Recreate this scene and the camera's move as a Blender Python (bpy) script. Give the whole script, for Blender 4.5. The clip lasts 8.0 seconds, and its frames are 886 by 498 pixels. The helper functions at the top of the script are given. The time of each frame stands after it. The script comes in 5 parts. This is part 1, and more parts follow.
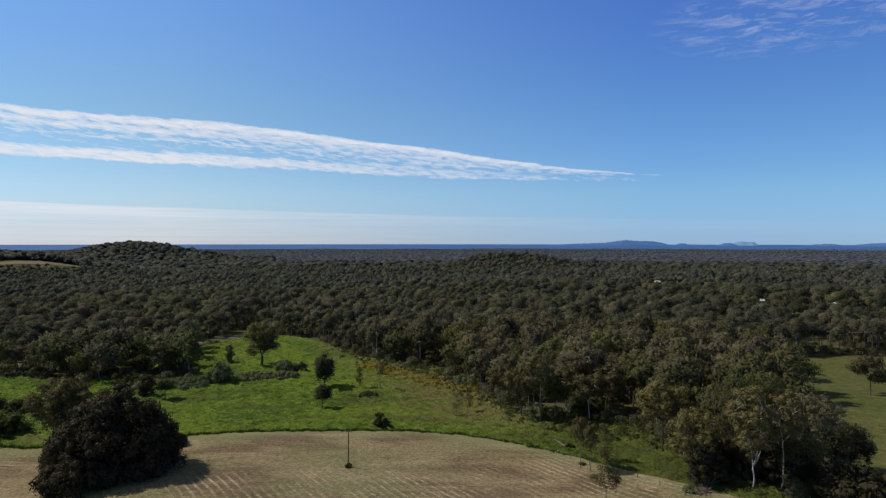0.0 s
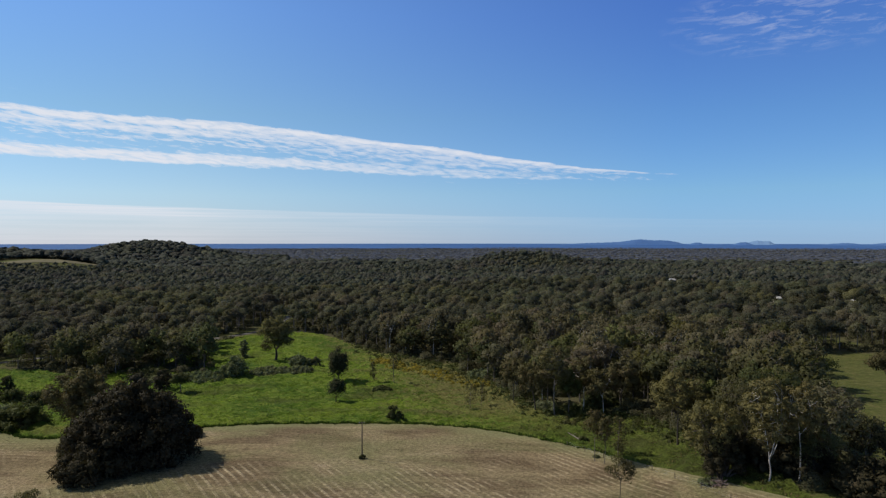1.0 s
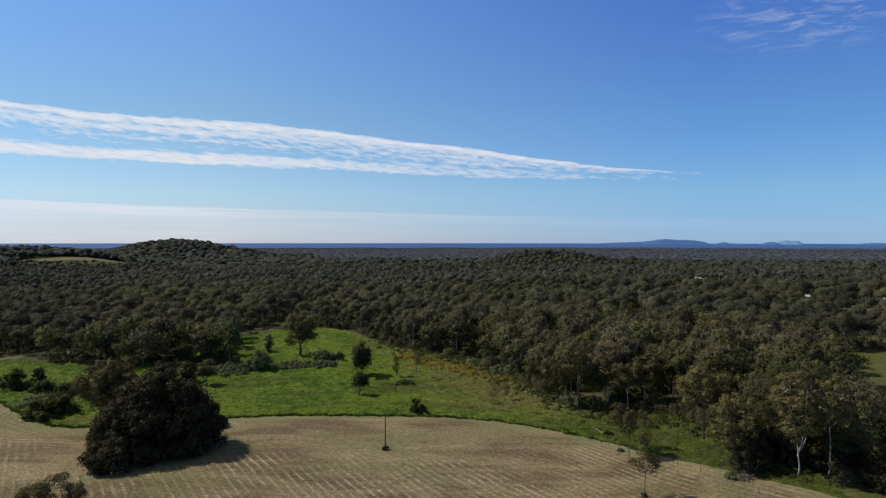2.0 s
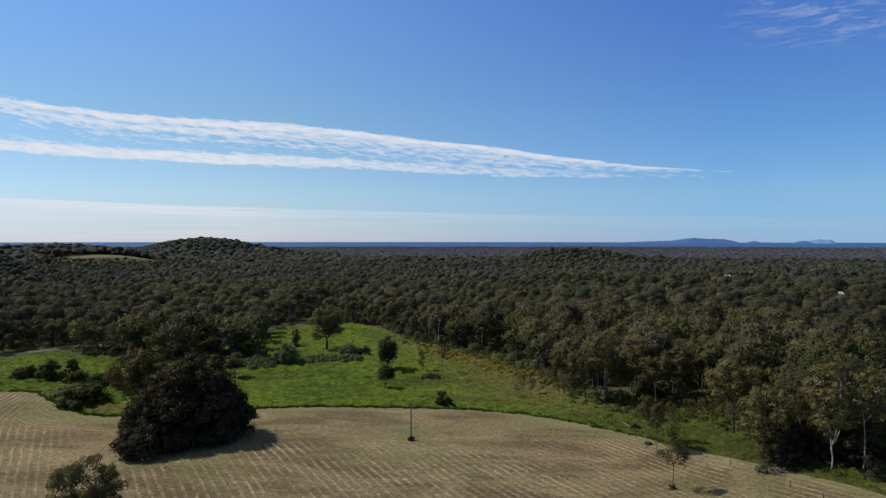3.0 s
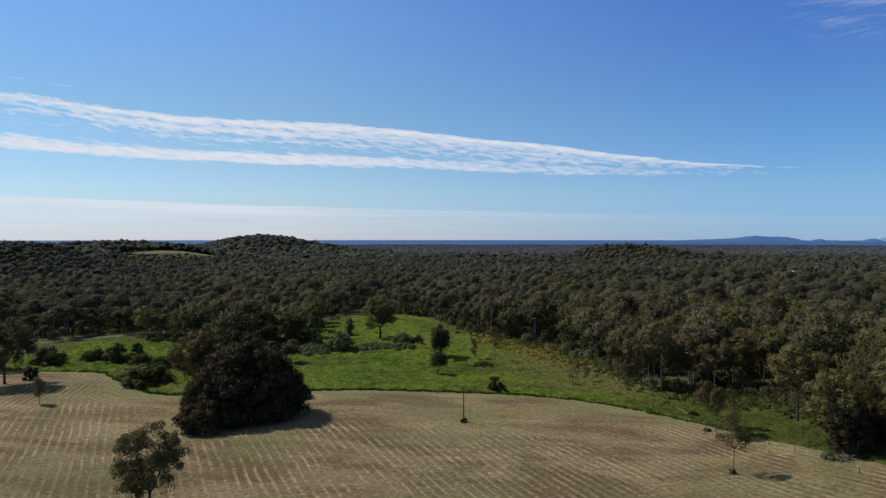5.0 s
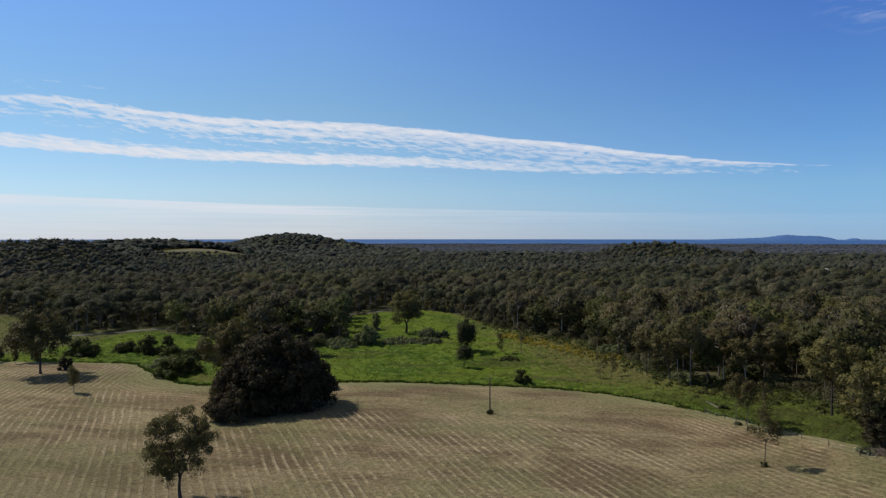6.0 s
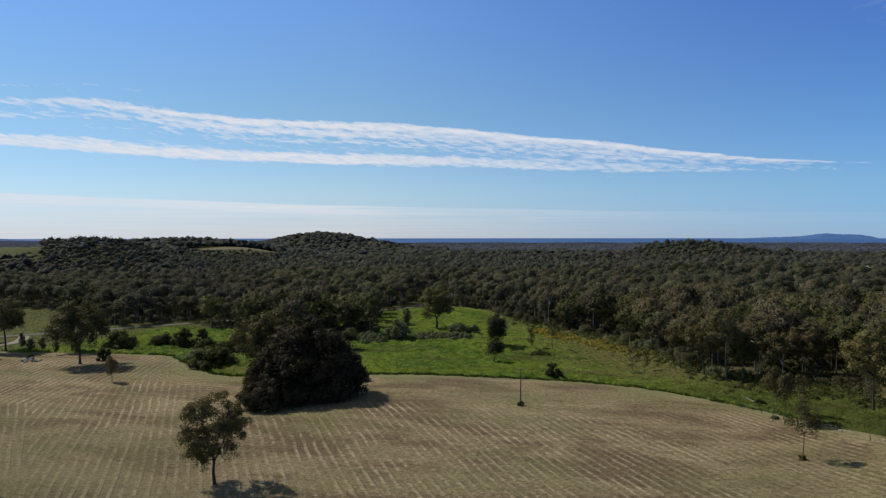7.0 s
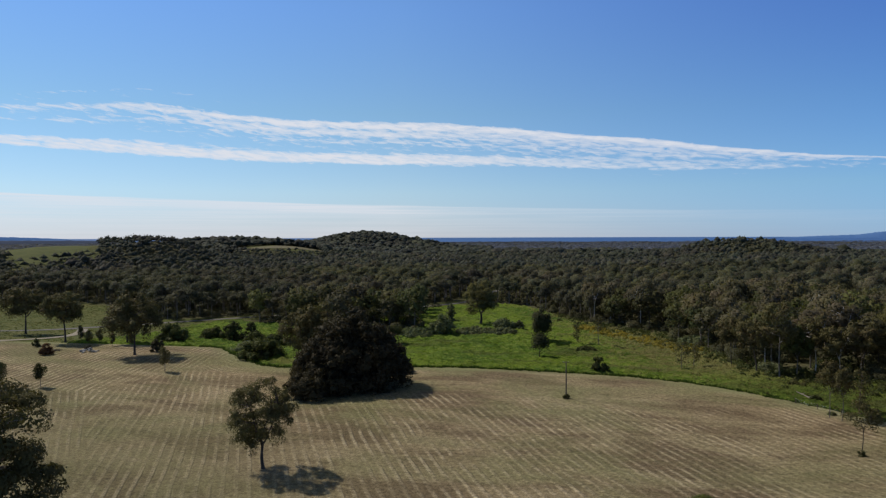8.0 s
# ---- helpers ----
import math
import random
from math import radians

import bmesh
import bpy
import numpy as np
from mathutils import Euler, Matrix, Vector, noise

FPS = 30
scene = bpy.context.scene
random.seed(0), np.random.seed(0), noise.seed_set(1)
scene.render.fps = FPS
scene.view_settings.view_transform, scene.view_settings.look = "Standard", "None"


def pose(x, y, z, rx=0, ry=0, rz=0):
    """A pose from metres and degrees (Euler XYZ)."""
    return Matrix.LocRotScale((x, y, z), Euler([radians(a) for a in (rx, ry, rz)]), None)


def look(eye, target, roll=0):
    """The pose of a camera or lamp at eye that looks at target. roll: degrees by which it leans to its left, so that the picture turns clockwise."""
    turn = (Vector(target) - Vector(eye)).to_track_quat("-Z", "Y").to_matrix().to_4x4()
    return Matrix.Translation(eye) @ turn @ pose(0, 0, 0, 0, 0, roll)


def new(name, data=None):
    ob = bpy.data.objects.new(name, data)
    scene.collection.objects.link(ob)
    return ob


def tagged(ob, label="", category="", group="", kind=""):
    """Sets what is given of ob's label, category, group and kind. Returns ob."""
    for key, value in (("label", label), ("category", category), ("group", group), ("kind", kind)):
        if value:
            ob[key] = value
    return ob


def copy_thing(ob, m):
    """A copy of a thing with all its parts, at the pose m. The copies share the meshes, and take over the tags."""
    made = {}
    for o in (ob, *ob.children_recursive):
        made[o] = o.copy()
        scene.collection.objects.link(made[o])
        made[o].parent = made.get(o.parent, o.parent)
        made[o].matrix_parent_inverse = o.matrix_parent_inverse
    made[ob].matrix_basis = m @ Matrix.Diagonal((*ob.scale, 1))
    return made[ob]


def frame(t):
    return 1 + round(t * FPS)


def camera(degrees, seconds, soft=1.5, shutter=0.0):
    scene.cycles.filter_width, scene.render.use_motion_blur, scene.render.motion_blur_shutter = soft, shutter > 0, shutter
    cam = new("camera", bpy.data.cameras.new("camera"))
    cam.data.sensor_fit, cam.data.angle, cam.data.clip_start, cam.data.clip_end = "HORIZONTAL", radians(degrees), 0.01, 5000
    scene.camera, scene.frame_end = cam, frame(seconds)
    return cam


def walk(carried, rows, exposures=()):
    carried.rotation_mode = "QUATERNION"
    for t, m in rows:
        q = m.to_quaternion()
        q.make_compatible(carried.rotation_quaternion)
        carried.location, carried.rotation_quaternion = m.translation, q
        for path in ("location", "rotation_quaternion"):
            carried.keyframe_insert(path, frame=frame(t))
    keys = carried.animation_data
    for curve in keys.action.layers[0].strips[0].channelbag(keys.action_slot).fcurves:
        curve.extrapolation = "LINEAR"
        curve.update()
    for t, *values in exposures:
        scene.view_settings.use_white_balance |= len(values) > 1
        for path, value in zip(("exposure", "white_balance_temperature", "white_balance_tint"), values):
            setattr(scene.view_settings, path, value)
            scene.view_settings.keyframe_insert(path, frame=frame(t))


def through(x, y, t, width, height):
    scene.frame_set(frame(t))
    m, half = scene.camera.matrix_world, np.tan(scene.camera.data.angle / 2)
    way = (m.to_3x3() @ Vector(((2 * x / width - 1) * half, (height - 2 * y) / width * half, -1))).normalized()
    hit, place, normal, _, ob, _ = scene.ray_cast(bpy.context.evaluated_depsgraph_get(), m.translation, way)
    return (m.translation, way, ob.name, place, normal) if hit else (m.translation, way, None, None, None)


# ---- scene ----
cam = camera(65.7, 8.0, soft=1.3)
PATH = [
    (0, (0.404, -25.560, 51.776), (-0.580, 24.426, 51.175), 0.02),
    (0.5, (0.375, -25.563, 50.921), (-1.046, 24.413, 50.315), 0.03),
    (1, (0.346, -25.562, 50.042), (-1.605, 24.396, 49.409), -0.00),
    (1.5, (0.317, -25.557, 49.142), (-2.424, 24.364, 48.505), 0.00),
    (3, (0.229, -25.514, 46.350), (-5.239, 24.181, 45.645), 0.03),
    (3.5, (0.200, -25.491, 45.398), (-6.209, 24.091, 44.655), -0.03),
    (4, (0.171, -25.464, 44.441), (-7.114, 23.996, 43.688), -0.00),
    (4.5, (0.142, -25.433, 43.481), (-8.125, 23.873, 42.696), -0.01),
    (6, (0.054, -25.313, 40.614), (-11.042, 23.433, 39.762), 0.01),
    (6.5, (0.025, -25.264, 39.673), (-12.042, 23.250, 38.787), -0.05),
    (7, (-0.004, -25.211, 38.745), (-13.239, 22.997, 37.841), -0.05),
    (7.5, (-0.033, -25.154, 37.832), (-14.874, 22.583, 36.892), -0.06),
    (8, (-0.062, -25.093, 36.937), (-16.373, 22.163, 36.005), -0.19),
]
walk(cam, [(t, look(eye, aim, roll)) for t, eye, aim, roll in PATH], ((0, 0.02), (4, 0.0), (8, -0.04)))

# ---- light ----
SUN_EL, SUN_AZ = radians(45), radians(-73)      # azimuth clockwise from +y
SUN_STRENGTH, SKY_STRENGTH = 3.35, 0.083
scene.view_settings.exposure = 0.0


def math_node(nt, op, a, b=None, c=None, clamp=False):
    n = nt.nodes.new("ShaderNodeMath")
    n.operation, n.use_clamp = op, clamp
    for k, v in enumerate((a, b, c)):
        if v is None:
            continue
        if isinstance(v, (int, float)):
            n.inputs[k].default_value = v
        else:
            nt.links.new(v, n.inputs[k])
    return n.outputs[0]


def ramp_node(nt, fac, stops, interpolation="LINEAR"):
    n = nt.nodes.new("ShaderNodeValToRGB")
    n.color_ramp.interpolation = interpolation
    e = n.color_ramp.elements
    while len(e) < len(stops):
        e.new(0.5)
    for el, (p, c) in zip(e, stops):
        el.position = p
        el.color = (c, c, c, 1) if isinstance(c, (int, float)) else (*c, 1)
    nt.links.new(fac, n.inputs[0])
    return n.outputs[0]


def noise_node(nt, vec, scale, detail=4, rough=0.55, distortion=0.0):
    n = nt.nodes.new("ShaderNodeTexNoise")
    n.inputs["Scale"].default_value, n.inputs["Detail"].default_value = scale, detail
    n.inputs["Roughness"].default_value, n.inputs["Distortion"].default_value = rough, distortion
    if vec is not None:
        nt.links.new(vec, n.inputs["Vector"])
    return n.outputs[0]


def map_node(nt, vec, scale=(1, 1, 1), rot=(0, 0, 0), loc=(0, 0, 0)):
    n = nt.nodes.new("ShaderNodeMapping")
    n.inputs["Scale"].default_value, n.inputs["Rotation"].default_value = scale, rot
    n.inputs["Location"].default_value = loc
    nt.links.new(vec, n.inputs["Vector"])
    return n.outputs[0]


def mix_node(nt, fac, a, b, kind="MIX"):
    n = nt.nodes.new("ShaderNodeMix")
    n.data_type, n.blend_type = "RGBA", kind
    for sock, v in ((n.inputs[0], fac), (n.inputs[6], a), (n.inputs[7], b)):
        if isinstance(v, (int, float)):
            sock.default_value = v
        elif isinstance(v, tuple):
            sock.default_value = (*v, 1)
        else:
            nt.links.new(v, sock)
    return n.outputs[2]


def make_world():
    """Clear blue sky with a long streak of high cloud, a low veil and a few wisps."""
    w = bpy.data.worlds.new("sky")
    w.use_nodes = True
    scene.world = w
    nt = w.node_tree
    nt.nodes.clear()
    sky = nt.nodes.new("ShaderNodeTexSky")
    sky.sky_type, sky.sun_disc = "NISHITA", False
    sky.sun_elevation, sky.sun_rotation = SUN_EL, SUN_AZ
    sky.altitude, sky.air_density, sky.dust_density, sky.ozone_density = 50, 1.0, 0.0, 4.0
    co = nt.nodes.new("ShaderNodeTexCoord").outputs["Generated"]
    sep = nt.nodes.new("ShaderNodeSeparateXYZ")
    nt.links.new(co, sep.inputs[0])
    x, y, z = sep.outputs
    deg = 57.29578
    az = math_node(nt, "MULTIPLY", math_node(nt, "ARCTAN2", x, y), deg)
    el = math_node(nt, "MULTIPLY", math_node(nt, "ARCSINE", z), deg)
    el01 = math_node(nt, "DIVIDE", el, 60, clamp=True)
    polar = nt.nodes.new("ShaderNodeCombineXYZ")
    nt.links.new(az, polar.inputs[0])
    nt.links.new(el, polar.inputs[1])
    pol = polar.outputs[0]
    slanted = nt.nodes.new("ShaderNodeCombineXYZ")
    nt.links.new(az, slanted.inputs[0])
    nt.links.new(math_node(nt, "MULTIPLY_ADD", az, 0.10, el), slanted.inputs[1])
    fine = noise_node(nt, map_node(nt, slanted.outputs[0], (0.72, 4.0, 1)), 1.0, 9, 0.62, 0.5)
    broad = noise_node(nt, map_node(nt, pol, (0.09, 0.75, 1), (0, 0, radians(-2))), 1.0, 3, 0.55, 0.2)
    wob = math_node(nt, "MULTIPLY", math_node(nt, "SUBTRACT", broad, 0.5), 1.3)
    a01 = math_node(nt, "DIVIDE", math_node(nt, "ADD", az, 60), 90, clamp=True)
    top = math_node(nt, "MULTIPLY", ramp_node(nt, a01, ((0.0, .455), (.09, .462), (.2, .505), (.32, .470), (.395, .466), (.46, .456), (.525, .440), (.64, .378), (.755, .306), (.825, .272), (.9, .252))), 20)
    low = math_node(nt, "MULTIPLY", ramp_node(nt, a01, ((0.0, .33), (.1, .33), (.29, .306), (.51, .293), (.66, .262), (.76, .243), (.9, .238))), 20)
    v = math_node(nt, "DIVIDE", math_node(nt, "SUBTRACT", math_node(nt, "ADD", el, math_node(nt, "MULTIPLY", wob, 0.6)), low), math_node(nt, "SUBTRACT", top, low))
    v01 = math_node(nt, "MULTIPLY_ADD", v, 0.5, 0.25, clamp=True)
    body = ramp_node(nt, v01, ((.215, 0.0), (.265, .80), (.34, .76), (.395, .12), (.46, .20), (.51, .42), (.56, .28), (.62, .66), (.67, .46), (.70, .78), (.73, .82), (.775, 0.0)))
    thin = ramp_node(nt, v01, ((.10, 0.0), (.14, .20), (.19, .02), (.215, .06), (.27, .46), (.36, .42), (.46, .34), (.55, .48), (.62, .42), (.69, .78), (.73, .76), (.775, 0.0)))
    split = ramp_node(nt, v01, ((.215, 0.0), (.265, .82), (.335, .72), (.385, .0), (.54, .04), (.59, .42), (.63, .18), (.68, .22), (.71, .50), (.735, .50), (.78, .10), (.86, .16), (.90, .30), (.93, 0.0)))
    west = ramp_node(nt, a01, ((.14, 1.0), (.30, 0.0)))
    body = math_node(nt, "ADD", math_node(nt, "MULTIPLY", body, math_node(nt, "SUBTRACT", 1.0, west)), math_node(nt, "MULTIPLY", split, west))
    merge = ramp_node(nt, a01, ((.42, 0.0), (.62, 1.0)))
    body = math_node(nt, "ADD", math_node(nt, "MULTIPLY", body, math_node(nt, "SUBTRACT", 1.0, merge)), math_node(nt, "MULTIPLY", thin, merge))
    ends = math_node(nt, "MULTIPLY", ramp_node(nt, a01, ((0.0, 0.40), (.1, .8), (.25, 1.0), (.62, 1.0), (.74, .85), (.81, .62), (.88, 0.0))), 1.0)
    streak = math_node(nt, "MULTIPLY", body, ends)
    ragged = math_node(nt, "ADD", streak, math_node(nt, "MULTIPLY", math_node(nt, "SUBTRACT", fine, 0.5), math_node(nt, "MULTIPLY_ADD", merge, -0.7, 1.85)))
    streak = math_node(nt, "MULTIPLY", ramp_node(nt, ragged, ((.26, 0.0), (.50, .55), (.88, 1.0))), ramp_node(nt, streak, ((0.0, 0.0), (.22, 1.0))))
    veil_top = math_node(nt, "MULTIPLY_ADD", az, -0.022, 2.05)
    vt = math_node(nt, "SUBTRACT", math_node(nt, "ADD", el, math_node(nt, "MULTIPLY", wob, 0.25)), veil_top)
    veil = ramp_node(nt, math_node(nt, "MULTIPLY_ADD", vt, 0.2, 0.6, clamp=True), ((.2, .5), (.42, .55), (.462, .62), (.48, .9), (.590, 1.0), (.606, .0)))
    combed = noise_node(nt, map_node(nt, pol, (0.05, 5.0, 1), (0, 0, radians(-1))), 1.0, 4, 0.6)
    veil = math_node(nt, "MULTIPLY", veil, ramp_node(nt, combed, ((.38, .55), (.56, 1.0))))
    veil = math_node(nt, "MULTIPLY", veil, ramp_node(nt, a01, ((0.0, 1.0), (.41, .92), (.46, .62), (.58, .4), (.70, .14), (1, 0.04))))
    veil = math_node(nt, "MULTIPLY", veil, ramp_node(nt, broad, ((.25, .55), (.6, 1.0))))
    wisp_n = noise_node(nt, map_node(nt, pol, (0.36, 1.7, 1), (0, 0, radians(4)), (7, 3, 0)), 1.0, 7, 0.68, 0.6)
    dx = math_node(nt, "DIVIDE", math_node(nt, "SUBTRACT", az, 25.5), 10.5)
    dy = math_node(nt, "DIVIDE", math_node(nt, "SUBTRACT", el, 16.2), 3.0)
    rr = math_node(nt, "ADD", math_node(nt, "MULTIPLY", dx, dx), math_node(nt, "MULTIPLY", dy, dy))
    wisp = math_node(nt, "MULTIPLY", ramp_node(nt, rr, ((.1, 1.0), (1, 0.0))), ramp_node(nt, wisp_n, ((.48, 0.0), (.76, .42))))
    cover = math_node(nt, "MAXIMUM", math_node(nt, "MAXIMUM", streak, math_node(nt, "MULTIPLY", veil, 0.9)), wisp)
    cover = math_node(nt, "MULTIPLY", cover, 0.93, clamp=True)
    # paler toward the sun, deeper blue away from it
    cs = math_node(nt, "COSINE", math_node(nt, "DIVIDE", math_node(nt, "SUBTRACT", az, math.degrees(SUN_AZ)), deg))
    sunward = math_node(nt, "MULTIPLY_ADD", cs, 1.6, -0.02, clamp=True)
    toward = ramp_node(nt, el01, SKY_TOWARD)
    away = ramp_node(nt, el01, SKY_AWAY)
    bg_sky, bg_cloud = nt.nodes.new("ShaderNodeBackground"), nt.nodes.new("ShaderNodeBackground")
    nt.links.new(mix_node(nt, 1.0, sky.outputs[0], mix_node(nt, ramp_node(nt, el01, ((0.40, 0.0), (0.85, 1.0))), mix_node(nt, sunward, away, toward), SKY_HIGH), "MULTIPLY"), bg_sky.inputs[0])
    bg_sky.inputs[1].default_value = SKY_STRENGTH
    bg_cloud.inputs[0].default_value, bg_cloud.inputs[1].default_value = (0.86, 0.88, 0.95, 1), CLOUD
    mixer, out = nt.nodes.new("ShaderNodeMixShader"), nt.nodes.new("ShaderNodeOutputWorld")
    nt.links.new(cover, mixer.inputs[0])
    nt.links.new(bg_sky.outputs[0], mixer.inputs[1])
    nt.links.new(bg_cloud.outputs[0], mixer.inputs[2])
    nt.links.new(mixer.outputs[0], out.inputs[0])


SKY_TOWARD = ((0.0, (.69, .80, 1.22)), (.06, (.95, 1.04, 1.21)), (.167, (.98, 1.13, 1.17)), (.3, (1.02, 1.24, 1.50)))
SKY_AWAY = ((0.0, (.47, .79, 1.60)), (.066, (.65, .96, 1.37)), (.167, (.64, .96, 1.38)), (.3, (.60, .88, 1.49)))
SKY_HIGH, CLOUD = (1.75, 1.0, 0.36), 0.88
make_world()
sun = new("sun", bpy.data.lights.new("sun", "SUN"))
sun.data.energy, sun.data.angle, sun.data.color = SUN_STRENGTH, radians(0.53), (1.0, 0.93, 0.82)
sun.matrix_world = look((0, 0, 200), Vector((0, 0, 200)) - Vector((math.sin(SUN_AZ) * math.cos(SUN_EL), math.cos(SUN_AZ) * math.cos(SUN_EL), math.sin(SUN_EL))))


# ---- materials ----
def material(name, rough=0.9, spec=0.2):
    m = bpy.data.materials.new(name)
    m.use_nodes = True
    b = m.node_tree.nodes["Principled BSDF"]
    b.inputs["Roughness"].default_value = rough
    b.inputs["Specular IOR Level"].default_value = spec
    return m, m.node_tree, b


def coords(nt, kind="Object"):
    return nt.nodes.new("ShaderNodeTexCoord").outputs[kind]


def position(nt):
    return nt.nodes.new("ShaderNodeNewGeometry").outputs["Position"]


def bump(nt, b, height, strength, distance):
    n = nt.nodes.new("ShaderNodeBump")
    n.inputs["Strength"].default_value, n.inputs["Distance"].default_value = strength, distance
    nt.links.new(height, n.inputs["Height"])
    nt.links.new(n.outputs[0], b.inputs["Normal"])


def leaf_material(name, dark, light, third, through=0.22, per_object=True, lacy=0.0, relief=0.0, vary=0.12):
    """Foliage: colour varies from tree to tree, from clump to clump and from spray to spray."""
    m, nt, b = material(name, 0.7, 0.08)
    geo = nt.nodes.new("ShaderNodeNewGeometry")
    pos, island = geo.outputs["Position"], geo.outputs["Random Per Island"]
    tree = noise_node(nt, map_node(nt, pos, (1, 1, 0.3)), 0.085, 2, 0.5)
    tree = ramp_node(nt, tree, ((.3, 0.0), (.7, 1.0)))
    if not per_object:
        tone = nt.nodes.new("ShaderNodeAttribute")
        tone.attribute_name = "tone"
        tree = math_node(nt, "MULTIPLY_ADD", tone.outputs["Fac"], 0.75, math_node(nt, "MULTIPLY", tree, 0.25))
    if per_object:
        tree = math_node(nt, "MULTIPLY_ADD", nt.nodes.new("ShaderNodeObjectInfo").outputs["Random"], 0.6, math_node(nt, "MULTIPLY", tree, 0.4))
    col = mix_node(nt, tree, dark, light)
    patch = ramp_node(nt, noise_node(nt, pos, 0.31 if per_object else 0.09, 3, 0.6), ((.5, 0.0), (.7, 0.7)))
    col = mix_node(nt, patch, col, third)
    # no two trees have quite the same hue or depth of colour
    if per_object:
        rand = nt.nodes.new("ShaderNodeObjectInfo").outputs["Random"]
        hue = math_node(nt, "FRACT", math_node(nt, "MULTIPLY", rand, 13.7))
        depth = math_node(nt, "FRACT", math_node(nt, "MULTIPLY", rand, 5.3))
    else:
        at = nt.nodes.new("ShaderNodeAttribute")
        at.attribute_name = "hue"
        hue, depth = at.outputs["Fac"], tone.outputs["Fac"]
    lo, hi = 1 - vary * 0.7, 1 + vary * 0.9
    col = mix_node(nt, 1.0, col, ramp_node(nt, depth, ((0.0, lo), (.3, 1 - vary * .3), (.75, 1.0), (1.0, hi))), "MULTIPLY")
    tint = ramp_node(nt, hue, ((0.0, (1.22, .90, 1.02)), (.22, (1.05, .97, 1.0)), (.5, (1.0, 1.0, 1.0)), (.72, (.86, 1.05, .88)), (.88, (1.12, 1.12, .72)), (1.0, (1.3, 1.18, .66))))
    col = mix_node(nt, min(1.0, vary * 1.5), col, mix_node(nt, 1.0, col, tint, "MULTIPLY"))
    shade = ramp_node(nt, island, ((0, 0.80), (1, 1.20)))
    col = mix_node(nt, 1.0, col, shade, "MULTIPLY")
    nt.links.new(col, b.inputs["Base Color"])
    if relief:
        clump = noise_node(nt, pos, relief, 3, 0.7)
        col = mix_node(nt, 1.0, col, ramp_node(nt, clump, ((.3, .72), (.7, 1.28))), "MULTIPLY")
        nt.links.new(col, b.inputs["Base Color"])
        bump(nt, b, clump, 0.9, 0.9 / relief)
    tr = nt.nodes.new("ShaderNodeBsdfTranslucent")
    nt.links.new(mix_node(nt, 1.0, col, (1.1, 1.1, 0.75), "MULTIPLY"), tr.inputs[0])
    mx = nt.nodes.new("ShaderNodeMixShader")
    mx.inputs[0].default_value = through
    nt.links.new(b.outputs[0], mx.inputs[1])
    nt.links.new(tr.outputs[0], mx.inputs[2])
    last = mx.outputs[0]
    if lacy:
        # gaps between the leaves of a spray
        gap = nt.nodes.new("ShaderNodeBsdfTransparent")
        lace = nt.nodes.new("ShaderNodeMixShader")
        nt.links.new(ramp_node(nt, noise_node(nt, pos, lacy, 1.5, 0.6), ((.475, 0.0), (.505, 1.0))), lace.inputs[0])
        nt.links.new(gap.outputs[0], lace.inputs[1])
        nt.links.new(last, lace.inputs[2])
        last = lace.outputs[0]
    nt.links.new(last, nt.nodes["Material Output"].inputs[0])
    return m


M_GUM = leaf_material("gum_leaves", (0.083, 0.076, 0.034), (0.138, 0.122, 0.051), (0.149, 0.104, 0.057))
M_GUM_NEAR = leaf_material("sunlit_gum_leaves", (0.086, 0.081, 0.036), (0.130, 0.120, 0.048), (0.132, 0.100, 0.052), 0.3)
M_GUM_GOLD = leaf_material("golden_gum_leaves", (0.132, 0.117, 0.048), (0.181, 0.156, 0.059), (0.117, 0.107, 0.056))
M_GUM_GREEN = leaf_material("green_gum_leaves", (0.072, 0.086, 0.026), (0.125, 0.134, 0.038), (0.092, 0.085, 0.034))
M_EDGE = leaf_material("woodland_edge_leaves", (0.096, 0.090, 0.060), (0.162, 0.145, 0.083), (0.162, 0.127, 0.091), 0.38, vary=0.2)
M_EDGE_GOLD = leaf_material("golden_woodland_leaves", (0.091, 0.089, 0.043), (0.128, 0.122, 0.053), (0.089, 0.087, 0.057), 0.38, vary=0.24)
M_EDGE_GREEN = leaf_material("green_woodland_leaves", (0.075, 0.085, 0.038), (0.131, 0.134, 0.052), (0.106, 0.097, 0.055), 0.38, vary=0.24)
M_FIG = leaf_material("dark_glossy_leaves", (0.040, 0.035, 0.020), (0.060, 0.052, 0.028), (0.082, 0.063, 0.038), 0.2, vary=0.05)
# lighter leaves for the old pasture tree: its sunlit look put into colour
M_OLD = leaf_material("sunlit_golden_leaves", (0.152, 0.143, 0.065), (0.193, 0.178, 0.076), (0.143, 0.126, 0.068), 0.5, vary=0.05)
M_SHRUB = leaf_material("shrub_leaves", (0.054, 0.062, 0.024), (0.088, 0.100, 0.033), (0.100, 0.092, 0.042), 0.28)
M_GREY = leaf_material("grey_green_shrub_leaves", (0.126, 0.150, 0.074), (0.178, 0.198, 0.101), (0.174, 0.169, 0.094), 0.35)
M_DARK = leaf_material("deep_green_leaves", (0.047, 0.055, 0.025), (0.068, 0.075, 0.031), (0.081, 0.073, 0.039))
M_RED = leaf_material("bronze_leaves", (0.113, 0.060, 0.035), (0.162, 0.085, 0.044), (0.097, 0.085, 0.040))
M_WOODS = leaf_material("woodland_leaves", (0.076, 0.079, 0.060), (0.133, 0.130, 0.079), (0.119, 0.108, 0.086), 0.48, False, 1.6, vary=0.28)
